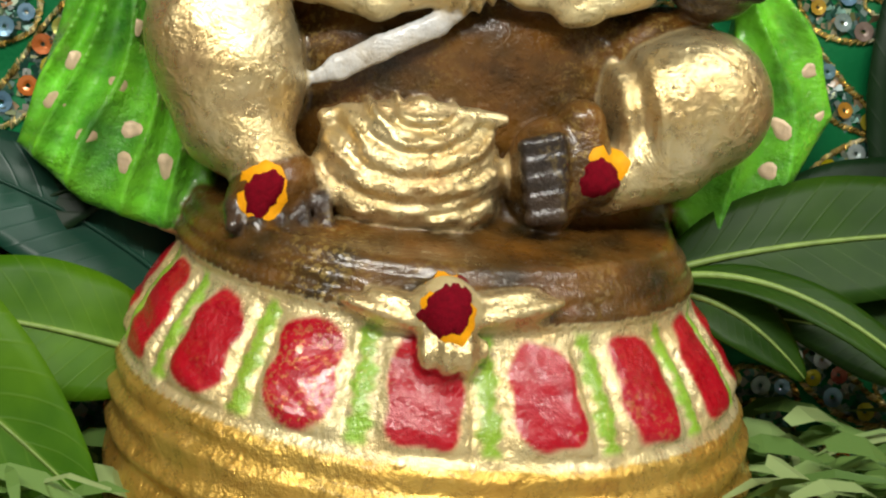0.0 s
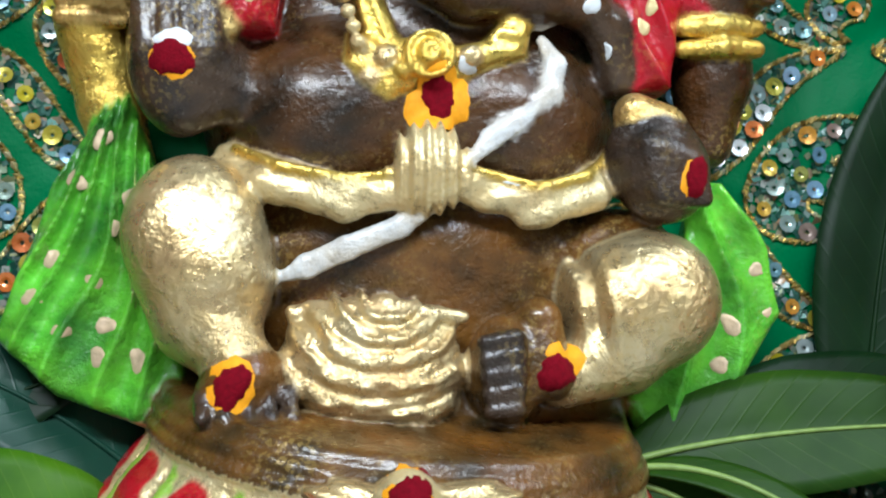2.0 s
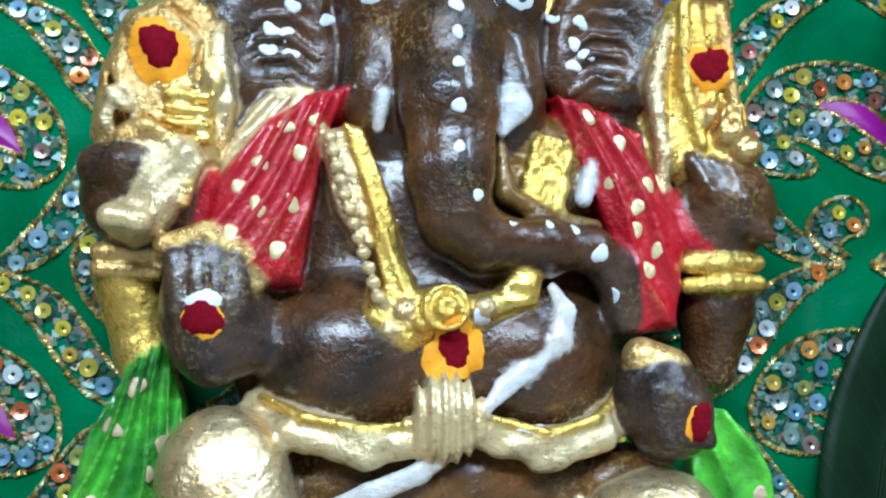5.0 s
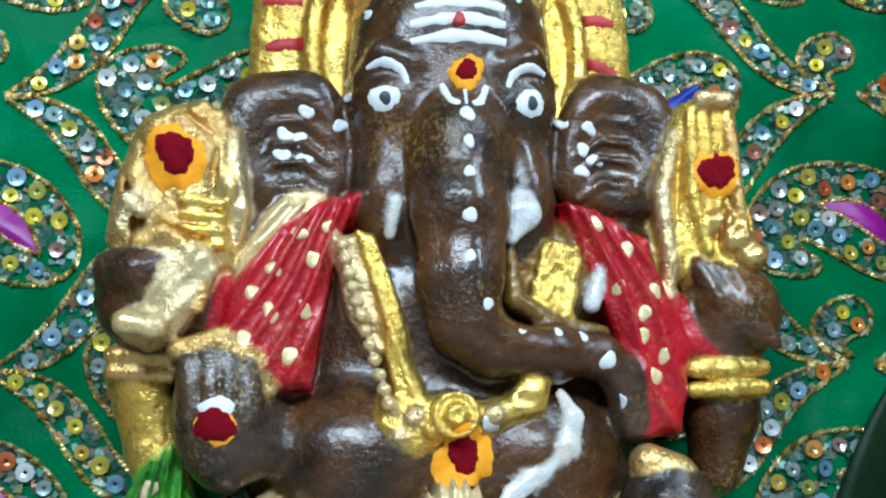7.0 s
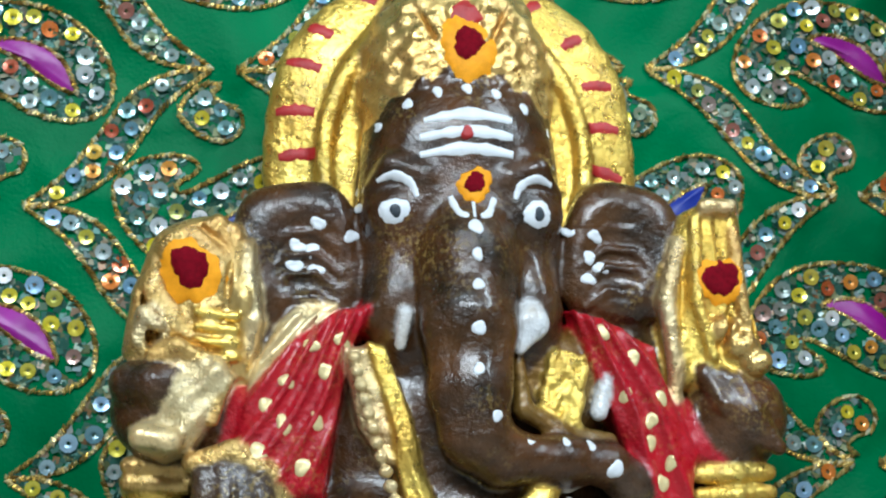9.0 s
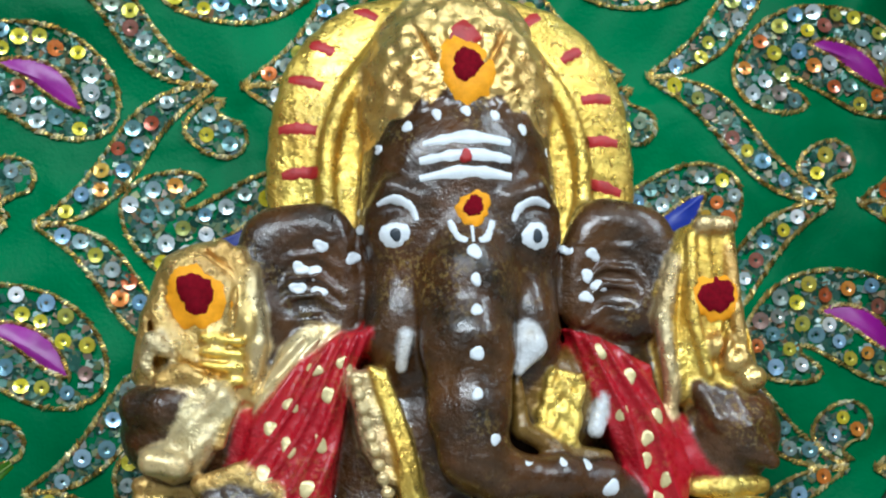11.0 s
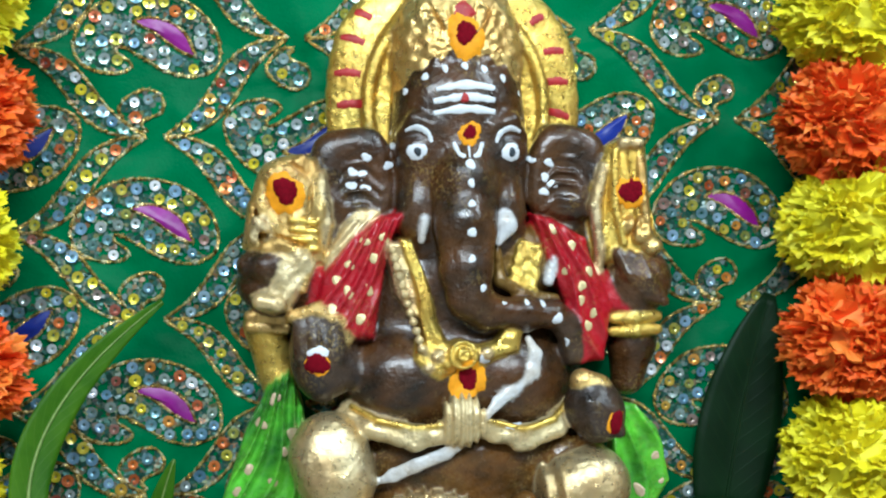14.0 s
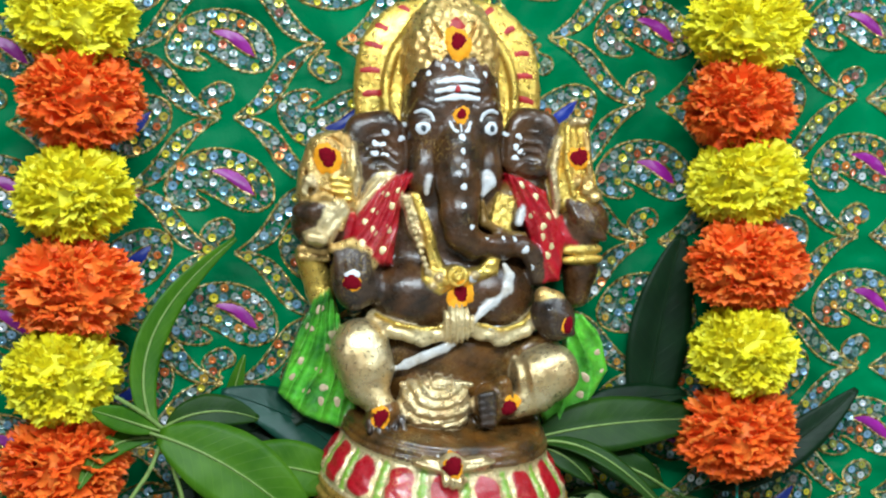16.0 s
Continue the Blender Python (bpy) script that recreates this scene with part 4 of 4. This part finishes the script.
tagged(idol, "brown and gilt painted plaster elephant-headed idol on an oval golden pedestal", "statue")

# ---------------------------------------------------------------- embroidered cloth
CLOTH_Y = 0.0545
cloth = new("embroidered_cloth")
tagged(cloth, "green satin hanging cloth embroidered with sequins and gold cord", "cloth")


def cloth_y(x, z):
    return CLOTH_Y + 0.0016 + 0.0009 * math.sin(x * 150 + 2.5 * math.sin(z * 70)) * math.sin(z * 110 + 1.5 * math.sin(x * 60)) + 0.0005 * math.sin(z * 120 + x * 60)


nx, nz = 300, 190
gv = [(-0.6 + 1.2 * i / nx, cloth_y(-0.6 + 1.2 * i / nx, 0.62 * k / nz), 0.62 * k / nz) for k in range(nz + 1) for i in range(nx + 1)]
gf = [(k * (nx + 1) + i, k * (nx + 1) + i + 1, (k + 1) * (nx + 1) + i + 1, (k + 1) * (nx + 1) + i) for k in range(nz) for i in range(nx)]
fabric = mesh_object("fabric", gv, gf, M_SATIN, cloth, "plain green satin ground")
hem = fabric.modifiers.new("thickness", "SOLIDIFY")
hem.thickness, hem.offset = 0.001, -1.0

COLUMNS = (-3, -2, -1, -0.5, 0, 0.5, 1, 2, 3)
COLUMN_X = (-338, -225, -112, -58, -1, 56, 116, 239, 357)
# one motif, in millimetres from the middle of its diamond: a paisley, its silk leaf and a small curl
PAISLEY = [(-31, -3.5), (-29.5, 2), (-25.8, 7.6), (-20.3, 12.5), (-13.8, 15.5), (-6.5, 16.8), (1.8, 16.4), (10.1, 14), (17.5, 9), (22.7, 2), (24.5, -5.3), (23.4, -10.9), (20.3, -13.6),
           (14.8, -15.5), (8.3, -15.1), (1.8, -12.7), (-3.7, -9.4), (-8.3, -6.8), (-12, -4.8), (-14.8, -4.8), (-14.4, -7.2), (-11.1, -9.4), (-9.2, -11.8), (-12, -14.2), (-17.5, -14.9), (-24, -13.6), (-28.2, -10.9), (-30.4, -7.2)]
SILK = [(-8.3, 5.3), (-3.7, 7.0), (1.8, 6.6), (7.4, 4.2), (11.6, 0.2), (14.2, -5.3), (14.7, -7.6), (11.1, -6.6), (6.5, -3.9), (1.8, -0.4), (-2.8, 2.6)]
CURL = [(-9.5, 3.6), (-12.7, 7.7), (-13.4, 10.7), (-11, 14.4), (-6.5, 17.1), (-1.8, 18.0), (1.8, 16.2), (3.3, 12.5), (1.8, 8.9), (-1.8, 7.4), (-4.2, 6.1), (-5, 4.2), (-3, 2.2), (-6.5, 2.0)]
paisley = spline(PAISLEY, 5, True)
silk = spline(SILK, 4, True)
curl = spline(CURL, 5, True)
cord_lines, fills = [], []


def centre(i, j):
    """The middle of the diamond in column i and row j, in millimetres; the cloth is drawn a little wider towards the top and one side."""
    return np.array((np.interp(i, COLUMNS, COLUMN_X), 209.8 + 3.4 * i + (72.3 + 2.1 * i) * j + 1.6 * j * j))


def place(shape, at, flip=1, grow=1.0):
    return np.array([(0.001 * (at[0] + grow * p), 0.001 * (at[1] + grow * flip * q)) for p, q in shape])


def band_shape(a, b, width, bow):
    """A slender double-curved leaf from a to b."""
    d = b - a
    n = np.array((-d[1], d[0])) / np.linalg.norm(d)
    left, right = [], []
    for k in range(25):
        s = k / 24
        mid = a + d * s + n * bow * math.sin(2 * math.pi * s)
        w = width * (0.08 + 0.92 * math.sin(math.pi * s) ** 0.85)
        left.append(mid + n * w / 2)
        right.append(mid - n * w / 2)
    return 0.001 * np.array(left + right[::-1])


patches = []
wobble = random.Random(8)
for i in range(-3, 4):
    for j in range(-4, 4):
        for half in (0, 1):
            ci, cj = i + 0.5 * half, j + 0.5 * half
            at = centre(ci, cj)
            if abs(at[0]) > 325 or not 0.0 < at[1] < 380:
                continue
            flip, grow = (-1, 1.0) if half else (1, 1.0)
            mid = at + ((4.0 if half else 0.0) + wobble.uniform(-0.8, 0.8), (-4.5 if half else 0.0) + wobble.uniform(-0.8, 0.8))
            out, sil = place(paisley, mid, flip, grow), place(silk, mid, flip, grow)
            cord_lines += [out, sil]
            patches.append((sil, half))
            fills.append((out, sil))
            # four bands meet at the lower corner of each diamond; the two upward ones start here
            low = centre(ci, cj - 0.5) + (0.0, -2.0)
            for side, bow in ((0.5, -3.2), (-0.5, 3.2)):
                end = centre(ci + side, cj) + (-4.0 if side > 0 else 4.0, -2.0)
                start = low + (4.0 if side > 0 else -4.0, 0.0)
                band = band_shape(start, end, 10.2, bow)
                cord_lines.append(band)
                fills.append((band, None))
            # the curl sits in the lower corner, in turned motifs in the upper one
            foot = centre(ci, cj + 0.5) + (2.0, -4.0) if half else low
            c = place(curl, foot, flip)
            cord_lines.append(c)
            fills.append((c, None))

sizes = dict(cord=0.0008, sequin=0.00222)


def resample(line, step):
    p = np.concatenate([line, line[:1]])
    s = np.r_[0, np.cumsum(np.linalg.norm(np.diff(p, axis=0), axis=1))]
    at = np.arange(0, s[-1], step)
    return np.stack([np.interp(at, s, p[:, 0]), np.interp(at, s, p[:, 1])], 1)


rng = np.random.default_rng(11)
cv_, cf_ = [], []
for line in cord_lines:
    pts = resample(line, 0.0014)
    d = np.roll(pts, -1, 0) - np.roll(pts, 1, 0)
    d /= np.linalg.norm(d, axis=1)[:, None] + 1e-9
    for p, t in zip(pts, d):
        a = 0.5 + rng.normal(0, 0.22)
        t2 = np.array((t[0] * math.cos(a) - t[1] * math.sin(a), t[0] * math.sin(a) + t[1] * math.cos(a)))
        nrm = np.array((-t2[1], t2[0]))
        b = len(cv_)
        y = cloth_y(*p) - 0.0006 + rng.uniform(-0.0002, 0.0002)
        L, W = 0.0016 * rng.uniform(0.7, 1.1), sizes["cord"] * rng.uniform(0.65, 1.15)
        e = p + t2 * L
        g = p - t2 * L
        cv_ += [(e[0], y, e[1]), (g[0], y, g[1]), (p[0] + nrm[0] * W, y, p[1] + nrm[1] * W), (p[0] - nrm[0] * W, y, p[1] - nrm[1] * W), (p[0], y - 0.0009, p[1]), (p[0], y + 0.0007, p[1])]
        cf_ += [(b, b + 2, b + 4), (b + 2, b + 1, b + 4), (b + 1, b + 3, b + 4), (b + 3, b, b + 4), (b + 2, b, b + 5), (b + 1, b + 2, b + 5), (b + 3, b + 1, b + 5), (b, b + 3, b + 5)]
tagged(mesh_object("gold_cord", cv_, cf_, M_CORD, cloth, "twisted gold outline cord", smooth=False), kind="stuff")


def inside(poly, p):
    a, b = poly, np.roll(poly, -1, 0)
    hit = ((a[:, 1] > p[1]) != (b[:, 1] > p[1])) & (p[0] < (b[:, 0] - a[:, 0]) * (p[1] - a[:, 1]) / (b[:, 1] - a[:, 1] + 1e-12) + a[:, 0])
    return hit.sum() % 2 == 1


def near(poly, p):
    return np.min(np.linalg.norm(poly - p, axis=1))


SEQUIN_RINGS = ((0.22, 0.0002), (0.5, -0.00005), (1.0, -0.0002))
singles = []
sv_, sf_, tv_, tf_ = [], [], [], []
for out, hole in fills:
    lo, hi = out.min(0), out.max(0)
    kept = []
    tries = int((hi - lo).prod() / 1.0e-6) + 40
    for _ in range(tries):
        p = rng.uniform(lo, hi)
        if not inside(out, p) or near(out, p) < 0.0021:
            continue
        if hole is not None and (inside(hole, p) or near(hole, p) < 0.0022):
            continue
        if any((q[0] - p[0]) ** 2 + (q[1] - p[1]) ** 2 < 0.0049 ** 2 for q in kept):
            continue
        kept.append(p)
    for p in kept:
        r, b = sizes["sequin"] * rng.uniform(0.85, 1.1), len(sv_)
        tx, tz = rng.normal(0, 0.1, 2)
        y = cloth_y(*p) - 0.0012
        if 0.07 < abs(p[0]) < 0.125 and 0.185 < p[1] < 0.262 and len(singles) < 300:
            singles.append((p[0], y, p[1], r, tx, tz))
            continue
        for q, up in SEQUIN_RINGS:
            for k in range(10):
                a = 2 * math.pi * k / 10
                ox, oz = r * q * math.cos(a), r * q * math.sin(a)
                sv_.append((p[0] + ox, y + up + tx * ox + tz * oz, p[1] + oz))
        for g in (0, 10):
            for k in range(10):
                k2 = (k + 1) % 10
                sf_.append((b + g + k, b + g + 10 + k, b + g + 10 + k2, b + g + k2))
    # small tinsel bits between the sequins
    for _ in range(int(tries * 0.42)):
        p = rng.uniform(lo, hi)
        if not inside(out, p) or near(out, p) < 0.0008 or (hole is not None and (inside(hole, p) or near(hole, p) < 0.001)):
            continue
        b, a, r = len(tv_), rng.uniform(0, 6.28), rng.uniform(0.0009, 0.0017)
        y = cloth_y(*p) - 0.0004
        tx, tz = rng.normal(0, 0.3, 2)
        for k in range(4):
            ox, oz = r * math.cos(a + k * 1.571), r * math.sin(a + k * 1.571)
            tv_.append((p[0] + ox, y + tx * ox + tz * oz, p[1] + oz))
        tf_.append((b, b + 1, b + 2, b + 3))
tagged(mesh_object("sequin_rest", sv_, sf_, M_SEQUIN, cloth, "shiny silver, yellow, blue and orange sequins", smooth=False), kind="stuff")
tagged(mesh_object("tinsel", tv_, tf_, M_TINSEL, cloth, "small glittering foil flecks", smooth=False), kind="stuff")
for sil, half in patches:
    c = sil.mean(0)
    n = len(sil)
    pv = [(q[0], cloth_y(*q) - 0.0003, q[1]) for q in sil] + [(q[0] * 0.5 + c[0] * 0.5, cloth_y(*q) - 0.0013, q[1] * 0.5 + c[1] * 0.5) for q in sil] + [(c[0], cloth_y(*c) - 0.0015, c[1])]
    pf = [(k, (k + 1) % n, n + (k + 1) % n, n + k) for k in range(n)] + [(n + k, n + (k + 1) % n, 2 * n) for k in range(n)]
    mesh_object("applique_leaf", pv, pf, M_BLUE if half else M_PURPLE, cloth, "blue silk leaf patch" if half else "magenta silk leaf patch")


# ---------------------------------------------------------------- garlands
def pom(seed, mat_name):
    """A ruffled fabric marigold, wider than high: many frilled petals round a core."""
    r = random.Random(seed)
    v, f = [], []
    count = 340
    for n in range(count):
        zc = 1 - 2 * (n + 0.5) / count
        a = n * 2.39996 + r.uniform(-0.3, 0.3)
        q = math.sqrt(1 - zc * zc)
        d = Vector((q * math.cos(a), q * math.sin(a), zc)).normalized()
        flatwise = Vector((0, 0, 1)).cross(d)
        flatwise = flatwise.normalized() if flatwise.length > 0.05 else Vector((1, 0, 0))
        twist = r.uniform(-1.2, 1.2)
        side = (flatwise * math.cos(twist) + d.cross(flatwise) * math.sin(twist)).normalized()
        lift = d.cross(side)
        reach = 0.0362 * r.uniform(0.86, 1.04)
        w = 0.0058 * r.uniform(0.7, 1.3)
        flat = Vector((1, 0.85, 0.77))
        b, bend = len(v), r.uniform(-0.004, 0.004)
        for k, (at, wide, m) in enumerate(((0.5, 0.4, 2), (0.78, 0.85, 3), (0.9, 1.0, 7), (1.0, 1.05, 7))):
            for c in range(m):
                s = (c / (m - 1) - 0.5) * 2
                p = d * reach * at + side * s * w * wide + lift * (bend * at * at * 2 + 0.0012 * math.sin(s * 6 + n) * at)
                if k == 3:
                    p -= d * (0.0036 * (c % 2) + 0.004 * s * s + r.uniform(0, 0.0022))
                v.append(Vector((p.x * flat.x, p.y * flat.y, p.z * flat.z)))
        f += [(b, b + 1, b + 3), (b, b + 3, b + 2), (b + 1, b + 4, b + 3), (b + 2, b + 3, b + 6, b + 5), (b + 3, b + 7, b + 6), (b + 3, b + 8, b + 7), (b + 3, b + 9, b + 8), (b + 3, b + 10, b + 9), (b + 3, b + 4, b + 11, b + 10)]
        for c in range(6):
            f.append((b + 5 + c, b + 6 + c, b + 13 + c, b + 12 + c))
    b = len(v)
    for i in range(9):
        th = math.pi * i / 8
        for k in range(16):
            ph = 2 * math.pi * k / 16
            q = 0.024 * (1 + 0.07 * math.sin(5 * ph + 3 * th))
            v.append(Vector((q * math.sin(th) * math.cos(ph), 0.85 * q * math.sin(th) * math.sin(ph), 0.78 * q * math.cos(th))))
    for i in range(8):
        for k in range(16):
            k2 = (k + 1) % 16
            f.append((b + 16 * i + k, b + 16 * i + 16 + k, b + 16 * i + 16 + k2, b + 16 * i + k2))
    me = bpy.data.meshes.new("marigold")
    me.from_pydata([tuple(p) for p in v], [], f)
    me.materials.append(mat_name)
    me.update()
    return me


POMS = {"yellow": [pom(1, M_YELLOW), pom(2, M_YELLOW)], "orange": [pom(3, M_ORANGE), pom(4, M_ORANGE)]}


def garland(xs, zs, y, first, label):
    top = new("marigold_garland")
    tagged(top, label, "garland", "garlands beside the idol")
    line = [(xs[0], y, 0.42)] + [(x, y, z) for x, z in zip(xs, zs)] + [(xs[-1], y + 0.003, zs[-1] - 0.05)]
    v, f = tube(spline(line, 5), 0.0008, 6)
    mesh_object("string", v, f, M_STRING, top, "thin teal string")
    for n, (x, z) in enumerate(zip(xs, zs)):
        hue = ("yellow", "orange")[(n + first) % 2]
        ob = new("flower", POMS[hue][(n // 2) % 2])
        ob.parent = top
        ob["label"] = f"ruffled {hue} fabric marigold"
        ob.location = (x, y + 0.002 * math.sin(n * 2.1), z)
        ob.rotation_euler = (0.12 * math.sin(n * 1.7), 0.1 * math.sin(n * 2.9), n * 1.3)
    return top


garland([-0.186, -0.1858, -0.1856, -0.182, -0.1862, -0.1865, -0.192, -0.191, -0.194], [0.372, 0.328, 0.2850, 0.2450, 0.1985, 0.1532, 0.1108, 0.0684, 0.0265], 0.024, 0, "garland of alternating yellow and orange fabric marigolds hanging by the cloth")
garland([0.160, 0.159, 0.1587, 0.1552, 0.158, 0.1576, 0.1556, 0.152], [0.372, 0.329, 0.2860, 0.2446, 0.2058, 0.1611, 0.1164, 0.0734], 0.024, 0, "shorter garland of yellow and orange marigolds ending above the floor")


# ---------------------------------------------------------------- leaves
def leaf(base, mid, tip, width, mat, facing=(0, -1, 0.15), fold=0.18, label="glossy green mango leaf"):
    """A blade along a bent line, folded a little along its rib, with a stalk."""
    top = new("mango_leaf")
    tagged(top, label, "leaf", "mango leaves round the idol")
    b, m, t = (Vector(q) * 0.001 for q in (base, mid, tip))
    face = Vector(facing).normalized()
    v, f, uv = [], [], []
    rows, cols = 22, 8
    ribs = []
    for i in range(rows + 1):
        s = i / rows
        p = b * (1 - s) ** 2 + m * 2 * s * (1 - s) + t * s * s
        d = ((m - b) * (1 - s) + (t - m) * s).normalized()
        side = d.cross(face).normalized()
        up = side.cross(d)
        w = width * 0.0005 * max(0.02, math.sin(math.pi * min(1, s * 0.94 + 0.03)) ** 0.75) * (1.05 - 0.25 * s)
        ribs.append(p + up * 0.0003)
        for c in range(cols + 1):
            q = c / cols * 2 - 1
            ripple = 0.03 * w * math.sin(s * 22 + q * 2) * abs(q)
            v.append(p + side * q * w + up * (abs(q) * w * fold + ripple - q * q * w * 0.10))
            uv.append((s, c / cols))
    for i in range(rows):
        for c in range(cols):
            a = i * (cols + 1) + c
            f.append((a, a + 1, a + cols + 2, a + cols + 1))
    blade = mesh_object("blade", v, f, mat, top)
    me = blade.data
    layer = me.uv_layers.new(name="UVMap")
    for loop in me.loops:
        layer.data[loop.index].uv = uv[loop.vertex_index]
    thick = blade.modifiers.new("thickness", "SOLIDIFY")
    thick.thickness = 0.0005
    d = (b - m).normalized()
    rib = [b + d * 0.012] + ribs
    rv, rf = tube(rib, [0.0009] + [0.0009 * (1 - 0.8 * i / rows) for i in range(rows + 1)], 6)
    mesh_object("midrib", rv, rf, M_STEM if mat in (M_LEAF, M_LEAFHALFSHADE) else mat, top, "pale green midrib and stalk" if mat in (M_LEAF, M_LEAFHALFSHADE) else "dark midrib and stalk")
    return top


leaf((-52, 42, 64), (-74, 37, 88), (-116, 34, 100), 31, M_LEAFWET, (0.2, -1, 0.5), label="dark blue-green mango leaf with a wet shine")
leaf((-56, 32, 54), (-80, 26, 64), (-118, 22, 68), 30, M_LEAF, (0.1, -1, 0.3))
leaf((-146, 12, 82), (-106, 2, 70), (-70, 6, 30), 40, M_LEAF, (0.0, -1, 0.25))
leaf((-146, 16, 80), (-172, 24, 128), (-108, 38, 177), 16, M_LEAF, (0.3, -1, 0.0), label="narrow upright mango leaf with a pale tip")
leaf((-148, 18, 80), (-172, 14, 84), (-182, -2, 60), 12, M_LEAF, (0, -1, 0.3))
leaf((-130, 38, 66), (-96, 36, 84), (-62, 40, 96), 22, M_LEAFSHADE, (0, -1, 0.3), label="mango leaf with deep shade put into its green")
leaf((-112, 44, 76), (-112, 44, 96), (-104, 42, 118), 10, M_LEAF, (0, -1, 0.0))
leaf((-140, 34, 52), (-116, 30, 56), (-84, 34, 62), 24, M_LEAFSHADE, (0, -1, 0.4), label="mango leaf with deep shade put into its green")
# leaves beside the pedestal, mostly in the greens that carry painted shade
leaf((46, 36, 72), (80, 28, 82), (142, 32, 80), 31, M_LEAFHALFSHADE, (0.1, -1, 0.35))
leaf((46, 28, 71), (76, 14, 76), (114, 12, 28), 11, M_LEAFHALFSHADE, (0, -0.8, 0.7))
leaf((47, 30, 68), (60, 24, 66), (72, 22, 50), 15, M_LEAFHALFSHADE, (0.2, -1, 0.2))
# upright leaf, blackened by the shade in its colour
leaf((110, 51, 72), (116, 52, 126), (132, 51, 178), 36, M_LEAFSHADE, (-0.1, -1, 0), label="upright mango leaf against the cloth, shade put into its green")
leaf((112, 30, 46), (92, 28, 60), (70, 34, 62), 20, M_LEAFHALFSHADE, (0, -1, 0.3))
leaf((140, 34, 44), (180, 30, 56), (222, 30, 94), 24, M_LEAFSHADE, (0, -1, 0.4), label="mango leaf with deep shade put into its green")
leaf((60, 42, 78), (92, 44, 92), (132, 46, 92), 20, M_LEAFSHADE, (0, -1, 0.4), label="mango leaf with deep shade put into its green")

leaf((-142, 17, 86), (-122, 14, 98), (-98, 18, 88), 19, M_LEAFHALFSHADE, (0, -1, 0.3))
leaf((-146, 14, 84), (-166, 8, 92), (-176, 2, 96), 13, M_LEAF, (0.2, -1, 0.2))
twig = new("mango_twig")
tagged(twig, "pale green mango twig with bare forked stalks", "twig")
for ends in ([(-143, 15, 84), (-150, 11, 66), (-163, 8, 44), (-172, 6, 2)], [(-143, 15, 84), (-139, 12, 66), (-134, 9, 46), (-132, 8, 2)], [(-143, 15, 84), (-152, 12, 92), (-166, 6, 102)]):
    v, f = tube(spline([tuple(0.001 * q for q in p) for p in ends], 6), 0.0011, 7)
    mesh_object("stalk", v, f, M_STEM, twig)

# ---------------------------------------------------------------- cut grass heaped on the floor
r = random.Random(21)
hv, hf = [], []
for n in range(1300):
    side = -1 if n % 2 else 1
    cx = side * r.uniform(0.062, 0.21) - 0.005
    cy = r.uniform(-0.01, 0.05)
    heap = 0.040 * math.exp(-((abs(cx) - 0.10) / 0.09) ** 2)
    cz = r.uniform(0.001, max(0.004, heap))
    a, L, w = r.uniform(0, 6.28), r.uniform(0.012, 0.04), r.uniform(0.0005, 0.0022)
    if n % 9 == 0:
        L, w, cz = r.uniform(0.012, 0.02), r.uniform(0.0025, 0.0042), heap * r.uniform(0.8, 1.15)
    d = Vector((math.cos(a), 0.5 * math.sin(a), r.uniform(-0.25, 0.35))).normalized()
    s = d.cross(Vector((r.uniform(-0.3, 0.3), -0.6, 1))).normalized() * w
    b = len(hv)
    for k in range(4):
        t = k / 3 - 0.5
        p = Vector((cx, cy, cz)) + d * L * t + Vector((0, 0, -0.004 * t * t * 4 * L / 0.03))
        p.z, p.y = max(p.z, 0.0008), min(p.y, 0.053)
        ww = (0.5, 1.0, 0.9, 0.15)[k]
        hv += [p - s * ww, p + s * ww + Vector((0, -0.0003, 0.0002))]
    for k in range(3):
        q = b + 2 * k
        hf.append((q, q + 1, q + 3, q + 2))
tagged(mesh_object("cut_grass", hv, hf, M_GRASS, smooth=False), "pale green cut grass and leaf scraps heaped on the floor", "grass", kind="stuff")

# ---------------------------------------------------------------- single sequins of the cloth
ring_v = [(q * math.cos(2 * math.pi * k / 10), up / 0.00222, q * math.sin(2 * math.pi * k / 10)) for q, up in SEQUIN_RINGS for k in range(10)]
ring_f = [(g + k, g + 10 + k, g + 10 + (k + 1) % 10, g + (k + 1) % 10) for g in (0, 10) for k in range(10)]
ring_me = bpy.data.meshes.new("sequin")
ring_me.from_pydata(ring_v, [], ring_f)
ring_me.materials.append(M_SEQUIN_ONE)
ring_me.update()
for x, y, z, rad, tx, tz in singles:
    ob = new("sequin", ring_me)
    ob.parent = cloth
    ob.location, ob.scale = (x, y, z), (rad, rad, rad)
    ob.rotation_euler = (-math.atan(tz), 0, math.atan(tx))
